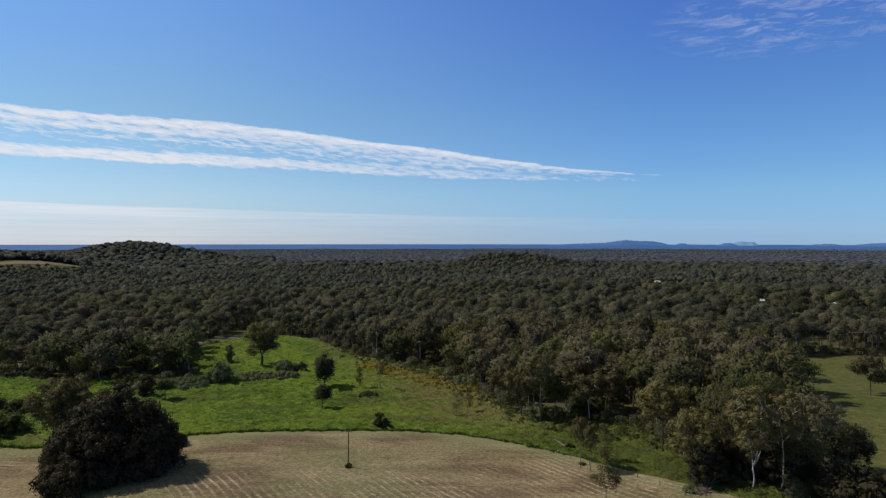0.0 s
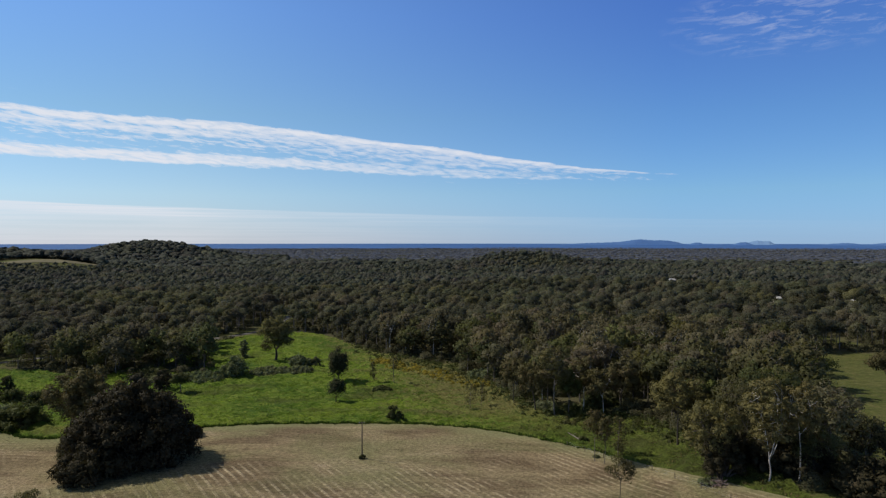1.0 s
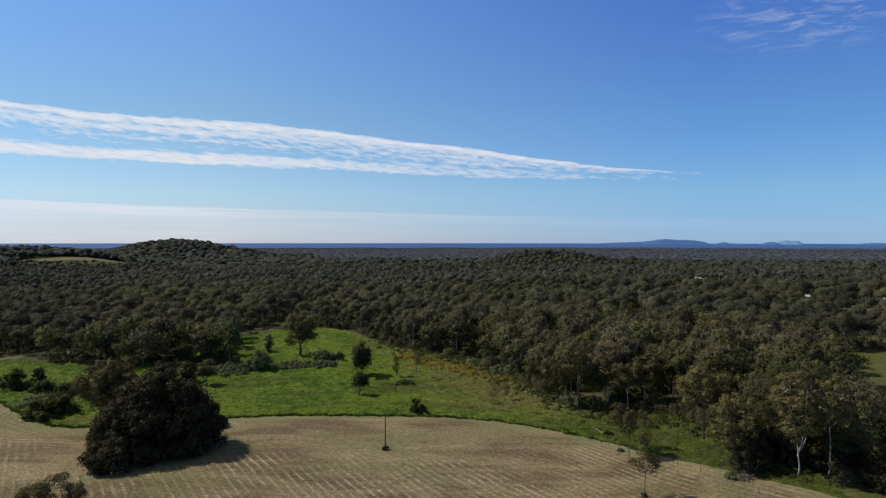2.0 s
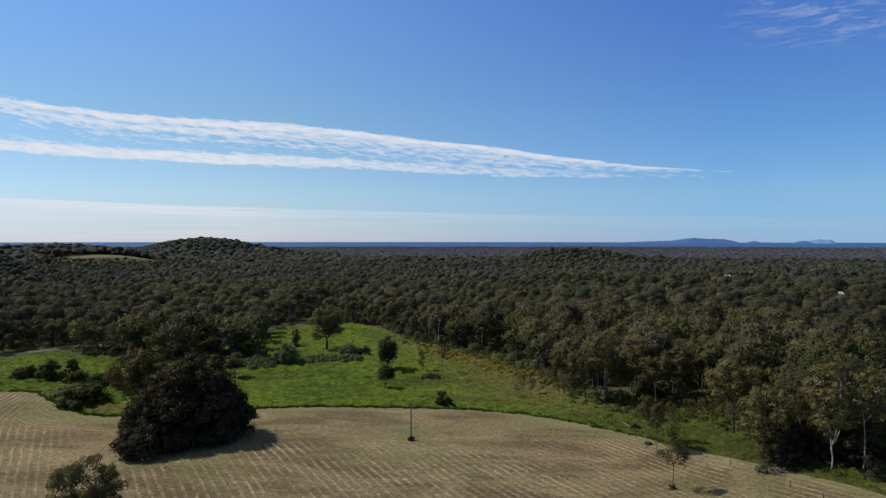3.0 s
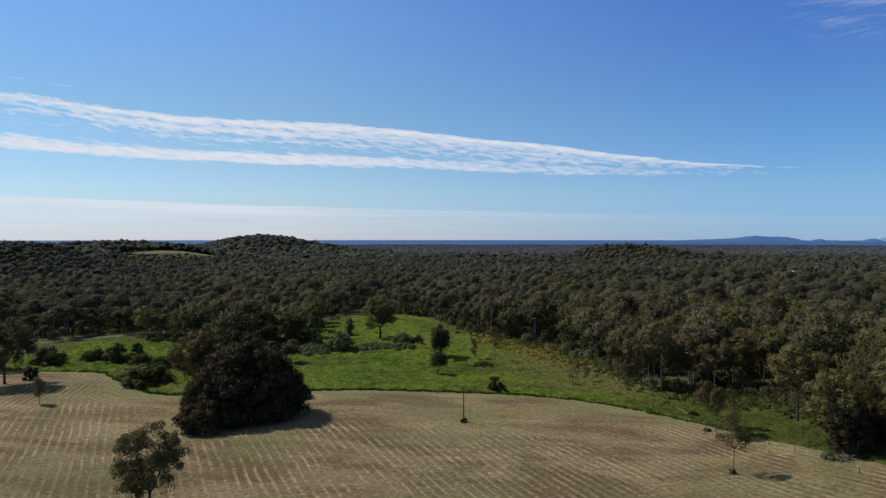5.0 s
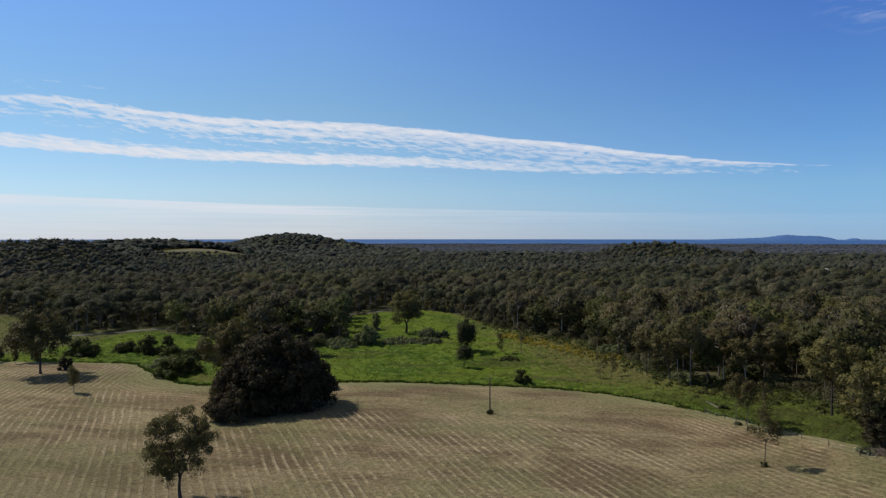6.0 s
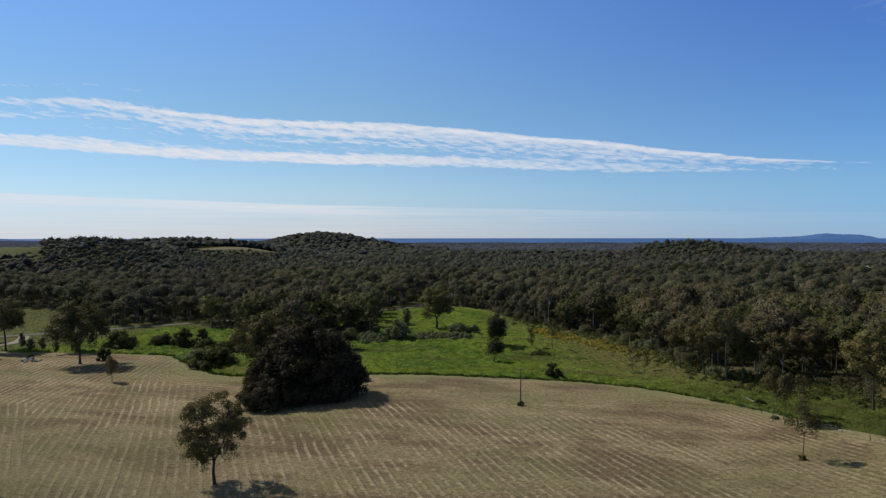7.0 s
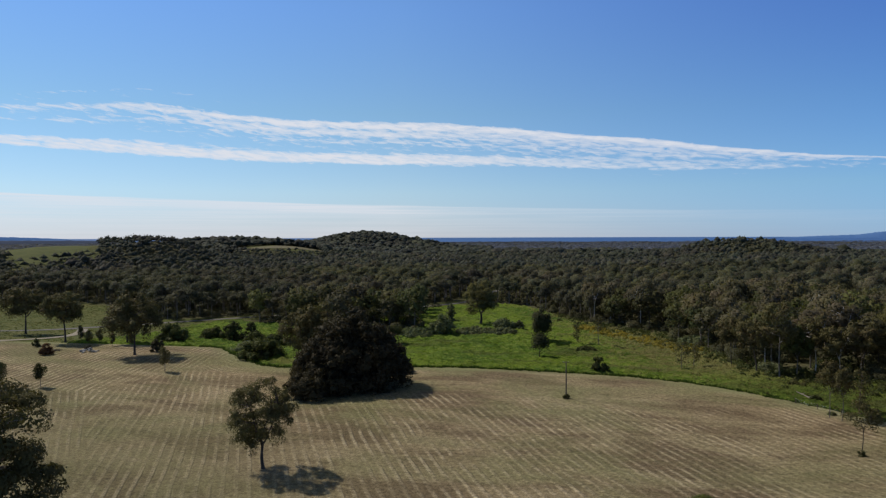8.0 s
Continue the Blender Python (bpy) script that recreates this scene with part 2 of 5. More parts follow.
# greyer, then bluer, with distance: haze put into the leaf colours
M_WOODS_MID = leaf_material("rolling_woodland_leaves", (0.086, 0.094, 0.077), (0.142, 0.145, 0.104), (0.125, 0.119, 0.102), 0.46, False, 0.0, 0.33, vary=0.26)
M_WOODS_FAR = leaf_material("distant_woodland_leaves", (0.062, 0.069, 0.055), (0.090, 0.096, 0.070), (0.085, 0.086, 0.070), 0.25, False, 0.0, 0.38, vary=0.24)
M_WOODS_COAST = leaf_material("hazy_coastal_leaves", (0.074, 0.083, 0.106), (0.096, 0.104, 0.126), (0.100, 0.102, 0.120), 0.05, False, vary=0.06)
M_UNDER = leaf_material("undergrowth_leaves", (0.072, 0.080, 0.040), (0.108, 0.114, 0.052), (0.112, 0.100, 0.058), 0.3, False, 2.4, vary=0.2)
M_WEED = leaf_material("green_weed_leaves", (0.075, 0.098, 0.032), (0.120, 0.135, 0.045), (0.125, 0.115, 0.050), 0.35, False)
M_YELLOW = leaf_material("yellow_flowering_weed", (0.30, 0.26, 0.05), (0.46, 0.36, 0.055), (0.22, 0.21, 0.055), 0.45, False)


def bark_material(name, pale, dark, blotch=0.5):
    m, nt, b = material(name, 0.85, 0.15)
    co = coords(nt)
    streak = noise_node(nt, map_node(nt, co, (6, 6, 0.9)), 1.0, 5, 0.6)
    big = noise_node(nt, map_node(nt, co, (0.8, 0.8, 0.35)), 1.0, 3, 0.55)
    f = math_node(nt, "ADD", math_node(nt, "MULTIPLY", streak, 0.5), math_node(nt, "MULTIPLY", big, 0.5))
    nt.links.new(mix_node(nt, ramp_node(nt, f, ((blotch - 0.12, 0.0), (blotch + 0.12, 1.0))), dark, pale), b.inputs["Base Color"])
    bump(nt, b, streak, 0.5, 0.03)
    return m


M_BARK = bark_material("grey_bark", (0.27, 0.235, 0.195), (0.10, 0.082, 0.066))
M_BARK_PALE = bark_material("smooth_white_bark", (0.60, 0.56, 0.50), (0.30, 0.26, 0.22), 0.46)
M_BARK_DARK = bark_material("dark_bark", (0.10, 0.085, 0.07), (0.04, 0.033, 0.028))


def ground_material():
    """Rough paddock grass and leaf litter."""
    m, nt, b = material("rough_grass_ground", 0.95, 0.05)
    p = position(nt)
    big = noise_node(nt, p, 0.035, 4, 0.6)
    mid = noise_node(nt, p, 0.35, 5, 0.65)
    fine = noise_node(nt, p, 3.0, 4, 0.7)
    col = mix_node(nt, ramp_node(nt, big, ((.36, 0.0), (.64, 1.0))), (0.080, 0.098, 0.026), (0.122, 0.122, 0.040))
    col = mix_node(nt, ramp_node(nt, mid, ((.52, 0.0), (.7, 0.8))), col, (0.125, 0.098, 0.048))
    at = nt.nodes.new("ShaderNodeAttribute")
    tuft = noise_node(nt, map_node(nt, p, (1, 1.5, 1), (0, 0, 0.3)), 0.3, 7, 0.75, 0.5)
    col = mix_node(nt, ramp_node(nt, tuft, ((.40, .8), (.50, 0.0))), col, (0.060, 0.074, 0.020))
    col = mix_node(nt, ramp_node(nt, tuft, ((.53, 0.0), (.63, .85))), col, (0.162, 0.152, 0.060))
    at.attribute_name = "litter"
    leaf = math_node(nt, "MULTIPLY", at.outputs["Fac"], ramp_node(nt, mid, ((.35, .95), (.6, .6))))
    # leaf litter, its brown darkened for the shaded floor under the trees
    col = mix_node(nt, leaf, col, (0.088, 0.078, 0.050))
    col = mix_node(nt, 1.0, col, ramp_node(nt, fine, ((.25, .5), (.75, 1.5))), "MULTIPLY")
    nt.links.new(col, b.inputs["Base Color"])
    bump(nt, b, math_node(nt, "ADD", mid, math_node(nt, "MULTIPLY", fine, 0.3)), 0.7, 0.6)
    return m


def pasture_material():
    m, nt, b = material("lush_green_grass", 0.9, 0.08)
    p = position(nt)
    big = noise_node(nt, p, 0.022, 3, 0.55, 0.6)
    mid = noise_node(nt, map_node(nt, p, (1, 2.0, 1)), 0.24, 6, 0.68, 0.6)
    fine = noise_node(nt, p, 1.4, 5, 0.7)
    col = mix_node(nt, ramp_node(nt, big, ((.38, 0.0), (.6, 1.0))), (0.078, 0.146, 0.015), (0.166, 0.240, 0.022))
    tuss = noise_node(nt, map_node(nt, p, (1, 1.6, 1), (0, 0, 0.4)), 0.62, 4, 0.62, 0.4)
    # highlights on the grass lumps put into the colour as lime flecks
    col = mix_node(nt, ramp_node(nt, mid, ((.48, 0.0), (.60, 0.95))), col, (0.182, 0.238, 0.038))
    col = mix_node(nt, ramp_node(nt, mid, ((.36, 0.6), (.47, 0.0))), col, (0.040, 0.078, 0.013))
    col = mix_node(nt, ramp_node(nt, tuss, ((.34, 0.5), (.45, 0.0))), col, (0.045, 0.080, 0.015))
    col = mix_node(nt, ramp_node(nt, tuss, ((.58, 0.0), (.70, 0.6))), col, (0.190, 0.200, 0.050))
    col = mix_node(nt, ramp_node(nt, noise_node(nt, map_node(nt, p, (1, 2.2, 1), (0, 0, 0.2)), 0.03, 3, 0.5), ((.52, 0.0), (.66, 0.75))), col, (0.088, 0.104, 0.026))
    # dry, brownish ground towards the woodland
    sep = nt.nodes.new("ShaderNodeSeparateXYZ")
    nt.links.new(p, sep.inputs[0])
    e = math_node(nt, "ADD", math_node(nt, "MULTIPLY", sep.outputs[0], 0.011), math_node(nt, "MULTIPLY", sep.outputs[1], 0.0042))
    e = math_node(nt, "ADD", e, math_node(nt, "MULTIPLY", math_node(nt, "SUBTRACT", mid, 0.5), 1.3))
    dry = math_node(nt, "MULTIPLY", ramp_node(nt, e, ((.50, 0.0), (.86, 0.85))), math_node(nt, "MULTIPLY_ADD", sep.outputs[1], 0.03, -4.4, clamp=True))
    col = mix_node(nt, dry, col, (0.180, 0.158, 0.060))
    # shade under the fence trees put into the grass colour
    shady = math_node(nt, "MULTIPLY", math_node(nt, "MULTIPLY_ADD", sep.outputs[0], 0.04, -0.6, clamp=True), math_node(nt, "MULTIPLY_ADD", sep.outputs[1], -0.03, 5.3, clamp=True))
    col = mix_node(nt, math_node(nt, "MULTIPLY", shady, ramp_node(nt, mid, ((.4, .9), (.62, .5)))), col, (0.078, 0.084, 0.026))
    cx, cy = math_node(nt, "DIVIDE", math_node(nt, "ADD", sep.outputs[0], 106), 15), math_node(nt, "DIVIDE", math_node(nt, "SUBTRACT", sep.outputs[1], 149), 8)
    rr = math_node(nt, "ADD", math_node(nt, "ADD", math_node(nt, "MULTIPLY", cx, cx), math_node(nt, "MULTIPLY", cy, cy)), mid)
    col = mix_node(nt, ramp_node(nt, rr, ((.5, 0.8), (1.0, 0.0))), col, (0.185, 0.175, 0.050))
    col = mix_node(nt, 1.0, col, ramp_node(nt, fine, ((.25, .62), (.75, 1.38))), "MULTIPLY")
    nt.links.new(col, b.inputs["Base Color"])
    bump(nt, b, math_node(nt, "ADD", mid, math_node(nt, "MULTIPLY", fine, 0.5)), 1.0, 1.7)
    return m


def field_material():
    """Mown hay paddock: pale swaths of cut grass lying on brown stubble, in slightly curving rows."""
    m, nt, b = material("mown_hay_stubble", 0.95, 0.05)
    p = position(nt)
    sep = nt.nodes.new("ShaderNodeSeparateXYZ")
    nt.links.new(p, sep.inputs[0])
    x, y = sep.outputs[0], sep.outputs[1]
    big = noise_node(nt, p, 0.016, 4, 0.6, 0.4)
    mid = noise_node(nt, p, 0.11, 5, 0.62, 0.3)
    wob = noise_node(nt, p, 0.06, 3, 0.5)
    fine = noise_node(nt, p, 1.3, 6, 0.75)
    grit = noise_node(nt, p, 5.0, 3, 0.7)
    def rows(bearing, gap):
        """How far across the rows, in row widths, for rows that run along a bearing."""
        c, q = math.cos(radians(bearing)) / gap, -math.sin(radians(bearing)) / gap
        return math_node(nt, "MULTIPLY_ADD", x, c, math_node(nt, "MULTIPLY_ADD", y, q, drift))

    drift = math_node(nt, "ADD", math_node(nt, "MULTIPLY", wob, 0.7), math_node(nt, "MULTIPLY", fine, 0.17))
    # two smaller lands in the far corner, mown on bearings of their own
    rag = math_node(nt, "MULTIPLY_ADD", wob, 6.0, -3.0)
    beyond = math_node(nt, "ADD", math_node(nt, "MULTIPLY_ADD", x, -0.33, y), math_node(nt, "ADD", rag, -147.2))
    west = math_node(nt, "ADD", math_node(nt, "MULTIPLY_ADD", x, -0.707, math_node(nt, "MULTIPLY", y, -0.707)), math_node(nt, "ADD", rag, -22.6))
    far_land = math_node(nt, "MULTIPLY", math_node(nt, "MULTIPLY_ADD", beyond, 0.5, 0.5, clamp=True), math_node(nt, "MULTIPLY_ADD", x, -0.2, -25.4, clamp=True))
    west_land = math_node(nt, "MULTIPLY", math_node(nt, "MULTIPLY_ADD", beyond, -0.5, 0.5, clamp=True), math_node(nt, "MULTIPLY_ADD", west, 0.5, 0.5, clamp=True))
    at = nt.nodes.new("ShaderNodeAttribute")
    at.attribute_name = "margin"
    rim = math_node(nt, "ADD", at.outputs["Fac"], math_node(nt, "MULTIPLY", wob, 9.0))
    narrow = math_node(nt, "MULTIPLY", rim, ramp_node(nt, math_node(nt, "MULTIPLY_ADD", x, 0.01, 2.0, clamp=True), ((.95, 1.0), (1.0, .45))))
    head = ramp_node(nt, math_node(nt, "DIVIDE", narrow, 27), ((.62, 1.0), (.78, 0.0)))
    head = math_node(nt, "MULTIPLY", head, math_node(nt, "MULTIPLY_ADD", x, -0.04, 1.1, clamp=True))
    head = math_node(nt, "MULTIPLY", head, ramp_node(nt, math_node(nt, "MULTIPLY_ADD", x, 0.01, 2.0, clamp=True), ((.55, .0), (.66, 1.0))))
    along = math_node(nt, "ADD", math_node(nt, "MULTIPLY", rim, 0.5), math_node(nt, "MULTIPLY", fine, 0.45))
    keep = math_node(nt, "SUBTRACT", 1.0, math_node(nt, "MAXIMUM", far_land, west_land))
    wave = None
    for weight, phase in ((math_node(nt, "MULTIPLY", keep, math_node(nt, "SUBTRACT", 1.0, head)), rows(-34.7, 1.82)), (far_land, rows(-21.7, 1.9)), (west_land, rows(-45.4, 1.68)),
                          (math_node(nt, "MULTIPLY", math_node(nt, "MULTIPLY", head, keep), ramp_node(nt, math_node(nt, "MULTIPLY_ADD", x, 0.01, 2.0, clamp=True), ((.95, .8), (1.0, .28)))), along)):
        term = math_node(nt, "MULTIPLY", math_node(nt, "SINE", math_node(nt, "MULTIPLY", phase, 2 * math.pi)), weight)
        wave = term if wave is None else math_node(nt, "ADD", wave, term)
    swath = ramp_node(nt, math_node(nt, "MULTIPLY_ADD", wave, 0.5, 0.5), ((.55, 0.0), (.88, 1.0)))
    plain = ramp_node(nt, mid, ((.40, 0.12), (.62, 1.0)))
    plain = math_node(nt, "MULTIPLY", plain, ramp_node(nt, noise_node(nt, p, 0.034, 4, 0.6, 0.4), ((.36, .4), (.54, 1.0))))
    swath = math_node(nt, "MULTIPLY", swath, plain)
    soil = mix_node(nt, ramp_node(nt, big, ((.38, 0.0), (.62, 1.0))), (0.276, 0.204, 0.122), (0.256, 0.216, 0.118))
    soil = mix_node(nt, ramp_node(nt, mid, ((.5, 0.0), (.75, 0.7))), soil, (0.290, 0.212, 0.130))
    worn = noise_node(nt, map_node(nt, p, (0.035, 0.085, 1), (0, 0, radians(-12))), 1.0, 9, 0.68, 0.5)
    soil = mix_node(nt, ramp_node(nt, worn, ((.43, 0.9), (.53, 0.0))), soil, (0.150, 0.108, 0.064))
    soil = mix_node(nt, ramp_node(nt, worn, ((.56, 0.0), (.66, 0.85))), soil, (0.350, 0.275, 0.172))
    col = mix_node(nt, math_node(nt, "MULTIPLY", math_node(nt, "MULTIPLY", swath, ramp_node(nt, fine, ((.32, .45), (.60, 1.0)))), 0.63), soil, (0.66, 0.54, 0.345))
    lush = noise_node(nt, map_node(nt, p, (0.02, 0.035, 1), (0, 0, 0.5), (3, 9, 0)), 1.0, 6, 0.62, 0.4)
    col = mix_node(nt, ramp_node(nt, lush, ((.46, 0.0), (.62, 0.66))), col, (0.186, 0.182, 0.082))
    # thinner, greener regrowth in the near corner
    corner = math_node(nt, "MULTIPLY", math_node(nt, "MULTIPLY_ADD", x, -0.02, -0.4, clamp=True), math_node(nt, "MULTIPLY_ADD", y, -0.022, 2.4, clamp=True))
    col = mix_node(nt, math_node(nt, "MULTIPLY", corner, ramp_node(nt, fine, ((.4, .2), (.6, .65)))), col, (0.155, 0.142, 0.070))
    col = mix_node(nt, 1.0, col, ramp_node(nt, math_node(nt, "ADD", math_node(nt, "MULTIPLY", fine, 0.6), math_node(nt, "MULTIPLY", grit, 0.4)), ((.40, .50), (.60, 1.48))), "MULTIPLY")
    # furrows darkened: the shaded side of each row put into the colour
    col = mix_node(nt, plain, col, mix_node(nt, 1.0, col, ramp_node(nt, math_node(nt, "MULTIPLY_ADD", wave, 0.5, 0.5), ((.0, .88), (.4, 1.0))), "MULTIPLY"))
    green = math_node(nt, "MULTIPLY", ramp_node(nt, math_node(nt, "DIVIDE", rim, 60), ((.07, .85), (.18, 0.0))), ramp_node(nt, fine, ((.3, .5), (.7, 1.0))))
    col = mix_node(nt, green, col, (0.238, 0.250, 0.118))
    nt.links.new(col, b.inputs["Base Color"])
    bump(nt, b, math_node(nt, "ADD", math_node(nt, "MULTIPLY", math_node(nt, "MULTIPLY", swath, ramp_node(nt, fine, ((.32, .55), (.60, 1.0)))), 0.85), math_node(nt, "MULTIPLY", fine, 1.0)), 0.9, 0.3)
    return m


def plain_material(name, a, c, scale=1.5, rough=0.85, spec=0.2, rel=0.3, metal=0.0):
    m, nt, b = material(name, rough, spec)
    co = coords(nt)
    n1, n2 = noise_node(nt, co, scale, 4, 0.6), noise_node(nt, co, scale * 9, 4, 0.65)
    f = math_node(nt, "ADD", math_node(nt, "MULTIPLY", n1, 0.6), math_node(nt, "MULTIPLY", n2, 0.4))
    nt.links.new(mix_node(nt, ramp_node(nt, f, ((.36, 0.0), (.64, 1.0))), a, c), b.inputs["Base Color"])
    b.inputs["Metallic"].default_value = metal
    bump(nt, b, f, rel, 0.03)
    return m


M_GROUND, M_PASTURE, M_FIELD = ground_material(), pasture_material(), field_material()
M_ROAD = plain_material("weathered_bitumen", (0.105, 0.098, 0.086), (0.145, 0.134, 0.118), 0.4)
M_TRACK = plain_material("pale_gravel_track", (0.23, 0.195, 0.14), (0.31, 0.27, 0.20), 0.3)
M_WOOD = plain_material("weathered_grey_timber", (0.075, 0.06, 0.047), (0.13, 0.105, 0.082), 3.0)
M_DEADWOOD = plain_material("bleached_dead_wood", (0.20, 0.17, 0.135), (0.30, 0.265, 0.22), 3.0)
M_STEEL = plain_material("galvanised_steel", (0.45, 0.46, 0.47), (0.58, 0.58, 0.58), 4.0, 0.5, 0.4, 0.1, 0.8)
M_ROOF = plain_material("white_painted_metal_roof", (0.68, 0.67, 0.64), (0.80, 0.79, 0.76), 0.6, 0.5, 0.4, 0.1)
M_WALL = plain_material("cream_weatherboard", (0.50, 0.46, 0.38), (0.60, 0.56, 0.47), 0.8)
M_GLASS = plain_material("dark_window_glass", (0.02, 0.025, 0.03), (0.03, 0.035, 0.04), 1.0, 0.1, 0.6, 0.0)
M_SCRAP = plain_material("grey_rubble", (0.20, 0.19, 0.18), (0.36, 0.35, 0.33), 1.2)
# the islands' blue is distance haze put into the base colours
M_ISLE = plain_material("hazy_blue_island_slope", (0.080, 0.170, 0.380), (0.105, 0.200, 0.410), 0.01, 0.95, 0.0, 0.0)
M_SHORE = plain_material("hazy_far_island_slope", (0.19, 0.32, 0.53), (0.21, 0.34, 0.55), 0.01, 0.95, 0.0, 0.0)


def sea_material():
    m, nt, b = material("deep_blue_sea", 0.6, 0.12)
    p = position(nt)
    n = noise_node(nt, map_node(nt, p, (0.0012, 0.006, 1), (0, 0, radians(10))), 1.0, 5, 0.6)
    nt.links.new(mix_node(nt, ramp_node(nt, n, ((.4, 0.0), (.6, 1.0))), (0.042, 0.115, 0.300), (0.066, 0.145, 0.335)), b.inputs["Base Color"])
    return m


M_SEA = sea_material()


# ---- helpers for building ----
def mesh_from(name, verts, faces, mat, smooth=False):
    """A mesh from arrays; all faces have the same number of corners."""
    verts, faces = np.asarray(verts, np.float32), np.asarray(faces, np.int32)
    me = bpy.data.meshes.new(name)
    n, k = faces.shape
    me.vertices.add(len(verts))
    me.vertices.foreach_set("co", verts.ravel())
    me.loops.add(n * k)
    me.loops.foreach_set("vertex_index", faces.ravel())
    me.polygons.add(n)
    me.polygons.foreach_set("loop_start", np.arange(0, n * k, k, dtype=np.int32))
    if smooth:
        me.polygons.foreach_set("use_smooth", np.ones(n, dtype=bool))
    me.materials.append(mat)
    me.update(calc_edges=True)
    return me


def part(name, me, parent, label=""):
    ob = new(name, me)
    ob.parent = parent
    return tagged(ob, label)


def bm_mesh(name, bm, mat, smooth=False):
    me = bpy.data.meshes.new(name)
    bm.to_mesh(me)
    bm.free()
    me.materials.append(mat)
    if smooth:
        me.polygons.foreach_set("use_smooth", np.ones(len(me.polygons), dtype=bool))
    return me


def join(chunks):
    """Chunks of (verts, faces) as one."""
    vs, fs, n = [], [], 0
    for v, f in chunks:
        vs.append(v)
        fs.append(np.asarray(f) + n)
        n += len(v)
    return np.concatenate(vs), np.concatenate(fs)


def tube(points, radii, sides=6):
    """A tapered limb along points."""
    pts = np.asarray(points, float)
    d = np.gradient(pts, axis=0)
    d /= np.linalg.norm(d, axis=1)[:, None] + 1e-9
    ref = np.where(np.abs(d[:, 2:3]) > 0.9, np.array([[1.0, 0, 0]]), np.array([[0, 0, 1.0]]))
    u = np.cross(d, ref)
    u /= np.linalg.norm(u, axis=1)[:, None]
    w = np.cross(d, u)
    a = np.linspace(0, 2 * np.pi, sides, endpoint=False)
    r = np.asarray(radii, float)[:, None, None]
    v = pts[:, None] + r * (np.cos(a)[None, :, None] * u[:, None] + np.sin(a)[None, :, None] * w[:, None])
    n = len(pts)
    i, j = np.meshgrid(np.arange(n - 1), np.arange(sides), indexing="ij")
    j2 = (j + 1) % sides
    f = np.stack([i * sides + j, i * sides + j2, (i + 1) * sides + j2, (i + 1) * sides + j], -1).reshape(-1, 4)
    return v.reshape(-1, 3), f


def sprays(rng, centres, radii, count, size, up=0.15, inner=0.55, droop=0.0, loose=0.4, broad=0.5, soft=0.6):
    """count leafy sprays on each of the clumps, facing roughly outward. centres (n, 3), radii (n, 3)."""
    n = len(centres)
    d = rng.normal(size=(n, count, 3))
    d /= np.linalg.norm(d, axis=2)[..., None]
    d[..., 2] += up
    d /= np.linalg.norm(d, axis=2)[..., None]
    rad = inner + (1.03 - inner) * rng.random((n, count, 1)) ** 0.5
    c = centres[:, None] + d * rad * radii[:, None]
    c[..., 2] -= droop * rng.random((n, count)) * radii[:, None, 2]
    nrm = d + rng.normal(scale=loose, size=d.shape)
    nrm /= np.linalg.norm(nrm, axis=2)[..., None]
    t = rng.normal(size=d.shape)
    t[..., 2] -= droop
    u = np.cross(nrm, t)
    u /= np.linalg.norm(u, axis=2)[..., None] + 1e-9
    w = np.cross(nrm, u)
    size = np.asarray(size, float)
    size = size[:, None, None] if size.ndim else size
    s = size * (0.6 + 0.8 * rng.random((n, count, 1)))
    a = s * broad * (0.8 + 0.5 * rng.random((n, count, 1)))
    q = np.stack([c + a * u - 0.1 * s * w, c + s * w, c - a * u + 0.15 * s * w, c - s * w], 2)
    v = q.reshape(-1, 3)
    LEAN.append(np.repeat((soft * d + (1 - soft) * nrm).reshape(-1, 3), 4, 0).astype(np.float32))
    return v, np.arange(len(v)).reshape(-1, 4)


LEAN = []


def round_off(v, centre, share):
    """Shade the last sprays or domes more as one crown about centre than as single clumps."""
    d = v - centre
    d /= np.linalg.norm(d, axis=1)[:, None] + 1e-9
    q = LEAN[-1] / (np.linalg.norm(LEAN[-1], axis=1)[:, None] + 1e-9)
    LEAN[-1] = ((1 - share) * q + share * d).astype(np.float32)


def domes(rng, centres, radii, rings, segs, rough=0.2):
    """Rounded leafy masses, one on each centre: caps of triangles with uneven surfaces."""
    n = len(centres)
    th = np.radians(rings)
    a = np.linspace(0, 2 * np.pi, segs, endpoint=False)
    d = [np.array([[0.0, 0, 1]])]
    for k, t in enumerate(th):
        d.append(np.stack([np.sin(t) * np.cos(a + k * 0.5), np.sin(t) * np.sin(a + k * 0.5), np.full(segs, np.cos(t))], 1))
    d = np.concatenate(d)
    m = len(d)
    spin = rng.uniform(0, 2 * np.pi, n)
    cs, sn = np.cos(spin)[:, None], np.sin(spin)[:, None]
    dd = np.stack([d[None, :, 0] * cs - d[None, :, 1] * sn, d[None, :, 0] * sn + d[None, :, 1] * cs, np.repeat(d[None, :, 2], n, 0)], -1)
    v = centres[:, None] + dd * radii[:, None] * (1 + rng.uniform(-rough, rough, (n, m, 1)))
    tri = [(0, 1 + j, 1 + (j + 1) % segs) for j in range(segs)]
    for k in range(len(th) - 1):
        p, q = 1 + k * segs, 1 + (k + 1) * segs
        for j in range(segs):
            j2 = (j + 1) % segs
            tri += [(p + j, q + j, q + j2), (p + j, q + j2, p + j2)]
    f = (np.arange(n) * m)[:, None, None] + np.array(tri)[None]
    LEAN.append((dd + rng.normal(scale=0.28, size=dd.shape)).reshape(-1, 3).astype(np.float32))
    return v.reshape(-1, 3), f.reshape(-1, 3)


